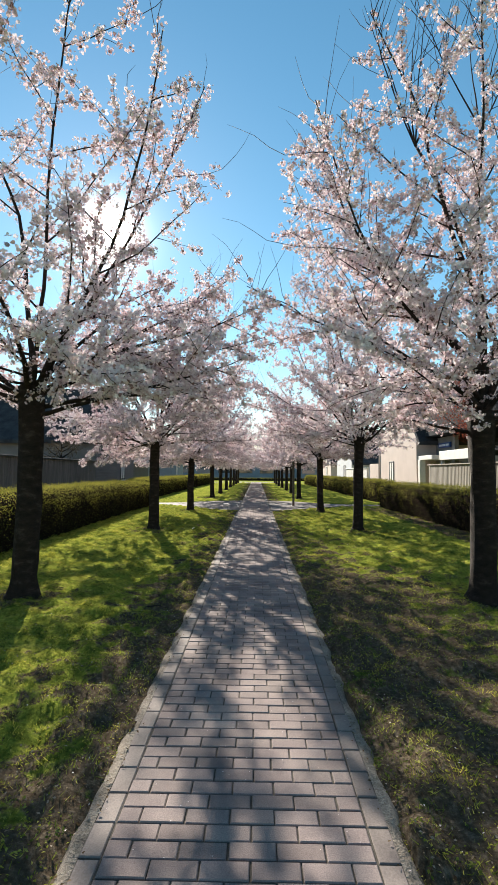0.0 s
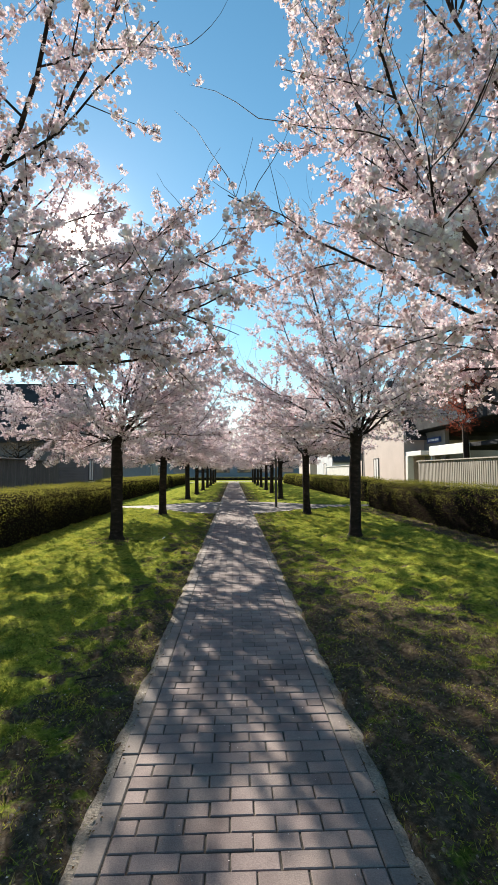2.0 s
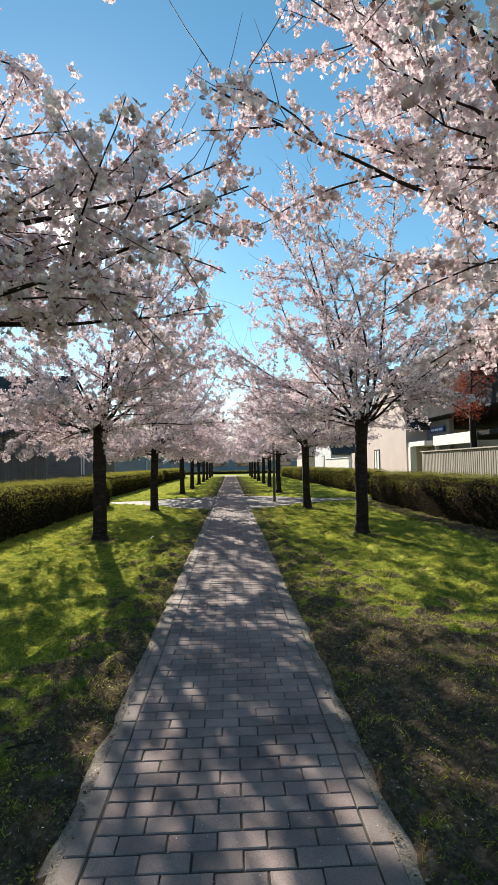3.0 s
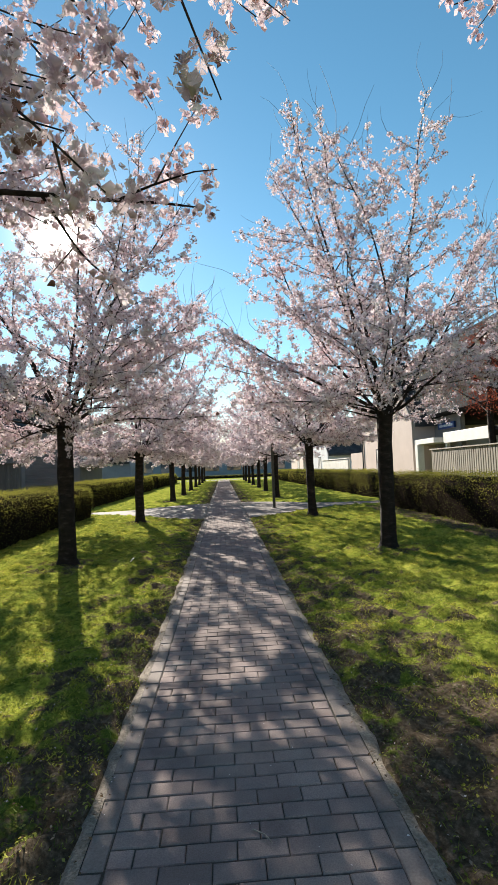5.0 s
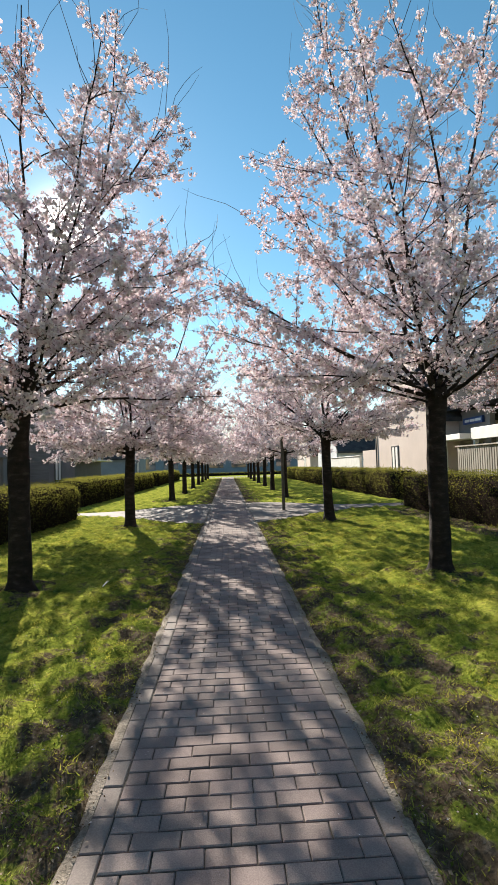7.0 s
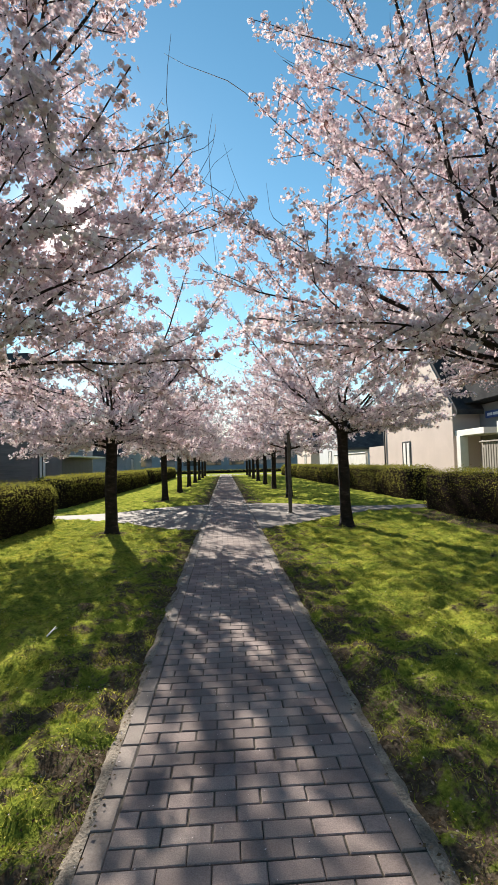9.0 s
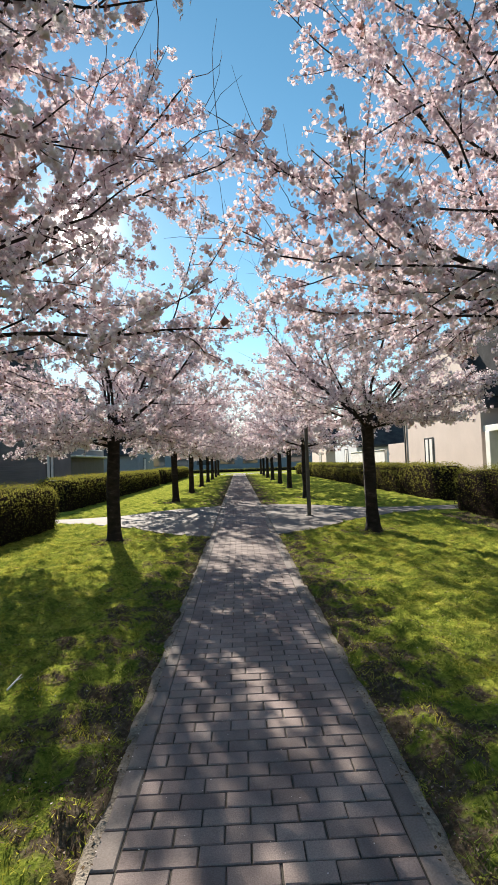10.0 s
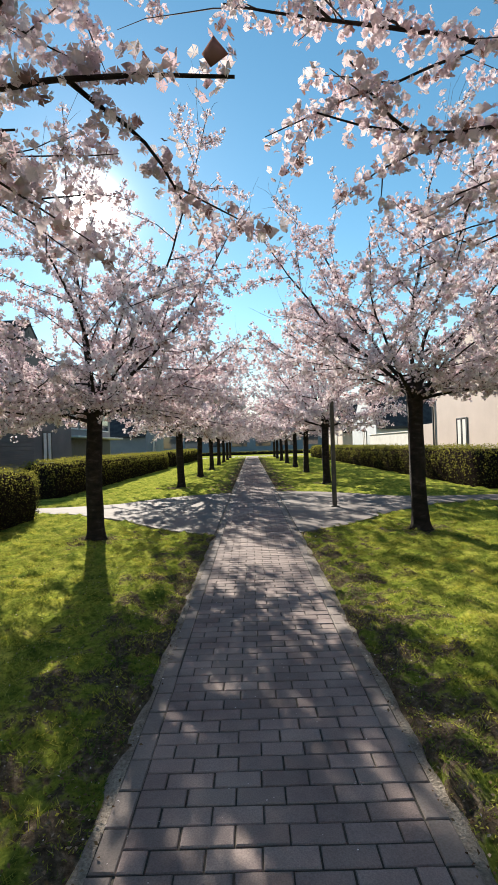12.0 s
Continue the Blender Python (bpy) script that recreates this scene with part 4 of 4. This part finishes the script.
def grass_patch(seed, n, x0, x1, y0, y1, height, label):
    nrng = np.random.default_rng(seed)
    p = lawn_points(nrng, n, x0, x1, y0, y1)
    w = np.array([wear_at_place(x, y) + 0.6 * noise.noise((x * 1.7, y * 1.7, 5.0)) for x, y in p])
    c = np.array([near_cross(x, y) for x, y in p])
    p = p[(nrng.random(len(p)) > np.clip((w - 0.25) * 1.2, 0, 0.8)) & (c > 0.02)]
    z = scatter_z(p)
    m = len(p)
    a = nrng.uniform(0, 2 * math.pi, m)
    hgt = height * nrng.uniform(0.5, 1.4, m) * np.array([1.0 + 0.8 * noise.noise((x * 5, y * 5, 1.0)) for x, y in p])
    lean_a, lean = nrng.uniform(0, 2 * math.pi, m), nrng.uniform(0.5, 2.2, m) * hgt
    wd = nrng.uniform(0.0018, 0.0045, m) * (height / 0.019)
    v = np.zeros((m, 3, 3))
    v[:, 0] = np.stack([p[:, 0] - np.cos(a) * wd, p[:, 1] - np.sin(a) * wd, z - 0.005], 1)
    v[:, 1] = np.stack([p[:, 0] + np.cos(a) * wd, p[:, 1] + np.sin(a) * wd, z - 0.005], 1)
    v[:, 2] = np.stack([p[:, 0] + np.cos(lean_a) * lean, p[:, 1] + np.sin(lean_a) * lean, z + hgt], 1)
    f = np.arange(m * 3).reshape(m, 3)
    return tagged(new("grass", mesh_np("grass", v.reshape(-1, 3), f, GRASS)), label, "grass", kind="stuff")


grass_patch(31, 250000, -3.6, -0.7, 1.6, 20.5, 0.018, "short mossy spring grass beside the path")
grass_patch(32, 250000, 0.6, 3.6, 1.6, 20.5, 0.018, "short mossy spring grass beside the path")
grass_patch(33, 36000, -5.4, -3.6, 4, 24, 0.03, "short mossy spring grass before the hedge")
grass_patch(34, 36000, 3.6, 5.4, 4, 24, 0.03, "short mossy spring grass before the hedge")


def litter(seed, n, size, mat, name, label, spread_x, y0, y1):
    nrng = np.random.default_rng(seed)
    side = nrng.choice((-1, 1), n)
    e = np.abs(nrng.normal(0, spread_x, n)) - 0.03
    p = np.stack([PATH_X + side * (HALF + e), nrng.uniform(y0, y1, n)], 1)
    z = np.where(e < 0.03, 0.006, scatter_z(p) + 0.012)
    c = np.concatenate([p, z[:, None]], 1)
    return tagged(new(name, leaves_mesh(name, c, np.tile([[0, 0, 1.0]], (n, 1)), size, size * 0.6, nrng, mat, 0.3)), label, "litter", kind="stuff")


def scraps(seed, n, size, mat, name, label, x0, x1, y0, y1, keep):
    """Small flat bits strewn over the lawn in drifts."""
    nrng = np.random.default_rng(seed)
    p = lawn_points(nrng, n, x0, x1, y0, y1)
    d = np.array([noise.noise((x * 2.3, y * 2.3, seed)) + 0.5 * noise.noise((x * 7, y * 7, seed)) for x, y in p])
    c = np.array([near_cross(x, y) for x, y in p])
    p = p[(d + nrng.normal(0, 0.15, len(p)) > keep) & (c > 0.02)]
    q = np.concatenate([p, scatter_z(p)[:, None] + nrng.uniform(0.004, 0.016, (len(p), 1))], 1)
    return tagged(new(name, leaves_mesh(name, q, np.tile([[0, 0, 1.0]], (len(q), 1)), size, size * 0.6, nrng, mat, 0.35)), label, "litter" if mat is LITTER else "clover", kind="stuff")


for k, (a, b) in enumerate(((-3.4, -0.72), (0.6, 3.4))):
    scraps(61 + k, 26000, 0.016, LITTER, "leaf_litter", "dry grey-brown leaf scraps strewn over the lawn", a, b, 1.6, 20, 0.02)
    scraps(71 + k, 46000, 0.017, GRASS, "clover", "low clover and moss leaves in the lawn", a, b, 1.6, 20, -0.12)
litter(51, 4500, 0.018, LITTER, "leaf_litter", "dry brown leaf scraps along the path's edge", 0.3, 1.5, 20)
litter(52, 1400, 0.012, FALLEN, "fallen_petals", "fallen pale petals on the grass beside the path", 1.0, 1.5, 20)


def path_petals(seed, n, size):
    """Single petals and grit lying flat on the pavers."""
    nrng = np.random.default_rng(seed)
    c = np.stack([PATH_X + nrng.uniform(-HALF, HALF, n), nrng.uniform(1.5, 16, n), np.full(n, 0.005)], 1)
    return tagged(new("fallen_petals", leaves_mesh("fallen_petals", c, np.tile([[0, 0, 1.0]], (n, 1)), size, size * 0.7, nrng, FALLEN, 0.12)), "tiny fallen petals strewn over the pavers", "litter", kind="stuff")


path_petals(53, 420, 0.007)


def twig(at, to, r, mat, label):
    tb = Tubes()
    a, b = Vector(at), Vector(to)
    m = (a + b) / 2 + Vector((0.012, -0.008, 0.01))
    tb.add([a, m, b], [r, r * 0.8, r * 0.4], 6)
    side = (b - a).cross(Vector((0, 0, 1)))
    tb.add([m, m + (b - a) * 0.25 + side * 0.15], [r * 0.6, r * 0.3], 5)
    tagged(new("fallen_twig", tb.mesh("fallen_twig", mat)), label, "twig")


twig((-1.2, 5.39, 0.022), (-1.01, 5.47, 0.02), 0.006, BARK, "dark fallen cherry twig lying on the lawn")
twig((-0.04, 6.58, 0.006), (0.03, 6.50, 0.006), 0.003, FENCE_WOOD, "short dry grey twig lying on the pavers")

twig((-1.62, 12.5, 0.03), (-1.6, 12.66, 0.06), 0.007, WHITE, "thin white peeled stick lying on the lawn")

# ---- path of concrete pavers ----
path = tagged(new("path"), "grey concrete paver path in running bond with edge stones", "path", kind="structure")
# uneven pale mortar and sand outside the edge stones
hv, hf = [], []
for side in (-1, 1):
    n0, steps = len(hv), 620
    for i in range(steps + 1):
        y = -6 + 72.5 * (i / steps) ** 1.6
        w = 0.065 + 0.03 * noise.noise((side * 3.0, y * 3.1, 0.0)) + 0.018 * noise.noise((side * 5.0, y * 11.0, 2.0))
        z = 0.004 * noise.noise((side, y * 5.0, 7.0))
        hv += [(PATH_X + side * (HALF - 0.004), y, z - 0.003), (PATH_X + side * (HALF + w * 0.6), y, z - 0.005), (PATH_X + side * (HALF + w), y, -0.03)]
    for i in range(steps):
        for k in range(2):
            q = n0 + i * 3 + k
            hf.append((q, q + 1, q + 4, q + 3) if side > 0 else (q, q + 3, q + 4, q + 1))
part("edge_mortar", mesh_of("edge_mortar", hv, hf, MORTAR, True), path, "crumbling pale mortar and sand along the edge")
part("bedding", mesh_of("bedding", [(PATH_X - HALF, -6, -0.008), (PATH_X + HALF, -6, -0.008), (PATH_X + HALF, 66.5, -0.008), (PATH_X - HALF, 66.5, -0.008)], [(0, 1, 2, 3)], JOINT), path)
PL, PW, JW, EDGE = 0.194, 0.097, 0.007, 0.095


def paver_verts(x0, x1, y0, y1, top, b=0.004):
    lo = -0.03
    return [(x0, y0, lo), (x1, y0, lo), (x1, y1, lo), (x0, y1, lo), (x0, y0, top - b), (x1, y0, top - b), (x1, y1, top - b), (x0, y1, top - b),
            (x0 + b, y0 + b, top), (x1 - b, y0 + b, top), (x1 - b, y1 - b, top), (x0 + b, y1 - b, top)]


PAVER_F = [(8, 9, 10, 11), (4, 5, 9, 8), (5, 6, 10, 9), (6, 7, 11, 10), (7, 4, 8, 11), (0, 1, 5, 4), (1, 2, 6, 5), (2, 3, 7, 6), (3, 0, 4, 7)]
rp = random.Random(8)
inner0, inner1 = PATH_X - HALF + EDGE, PATH_X + HALF - EDGE
shared = {}
rest_v, rest_f = [], []
singles = 0
row = 0
y = -5.972
while y < 66.4:
    near = 5.6 <= y < 10.2
    shift = ((row + 1) % 2) * PL * 0.5 + rp.uniform(-0.006, 0.006)
    x = inner0 - shift
    while x < inner1 - 0.03:
        end = inner1 if inner1 - (x + PL) < 0.03 else x + PL
        a, b = max(x, inner0) + JW / 2, end - JW / 2
        x += PL
        if b - a < 0.03:
            continue
        top = rp.uniform(-0.003, 0.002)
        if near and singles < 300:
            key = round(b - a, 2)
            if key not in shared:
                shared[key] = mesh_of("paver", paver_verts(-key / 2, key / 2, -PW / 2 + JW / 2, PW / 2 - JW / 2, 0.0), PAVER_F, PAVER)
            ob = part("paver", shared[key], path)
            ob.location = ((a + b) / 2, y + PW / 2, top)
            ob.rotation_euler = (rp.uniform(-0.014, 0.014), rp.uniform(-0.01, 0.01), rp.uniform(-0.012, 0.012))
            singles += 1
        else:
            n0 = len(rest_v)
            w = rp.uniform(-0.0015, 0.0015)
            rest_v += paver_verts(a + w, b + w, y + JW / 2 + w, y + PW - JW / 2 + w, top)
            rest_f += [tuple(i + n0 for i in f) for f in PAVER_F]
    y += PW
    row += 1
tagged(part("pavers", mesh_of("pavers", rest_v, rest_f, PAVER), path), kind="stuff")
EL = 2 * PW
ev, ef = [], []
for side in (-1, 1):
    n = int(72 / EL)
    for i in range(n):
        y = -5.972 + i * EL
        x0, x1 = (PATH_X - HALF, inner0) if side < 0 else (inner1, PATH_X + HALF)
        wob = rp.uniform(-0.004, 0.004)
        top = rp.uniform(-0.004, 0.001)
        if 2.0 < y < 14.5:
            me = shared.get(("edge", side))
            if me is None:
                me = shared[("edge", side)] = mesh_of("edge_stone", paver_verts(-EDGE / 2 + 0.003, EDGE / 2 - 0.003, -EL / 2 + 0.004, EL / 2 - 0.004, 0.0, 0.005), PAVER_F, KERB)
            ob = part("edge_stone", me, path)
            ob.location = ((x0 + x1) / 2 + wob, y + EL / 2, top)
            ob.rotation_euler = (rp.uniform(-0.008, 0.008), rp.uniform(-0.012, 0.012), rp.uniform(-0.01, 0.01))
        else:
            n0 = len(ev)
            ev += paver_verts(x0 + 0.003 + wob, x1 - 0.003 + wob, y + 0.004, y + EL - 0.004, top, 0.005)
            ef += [tuple(k + n0 for k in f) for f in PAVER_F]
tagged(part("edge_stones", mesh_of("edge_stones", ev, ef, KERB), path), kind="stuff")
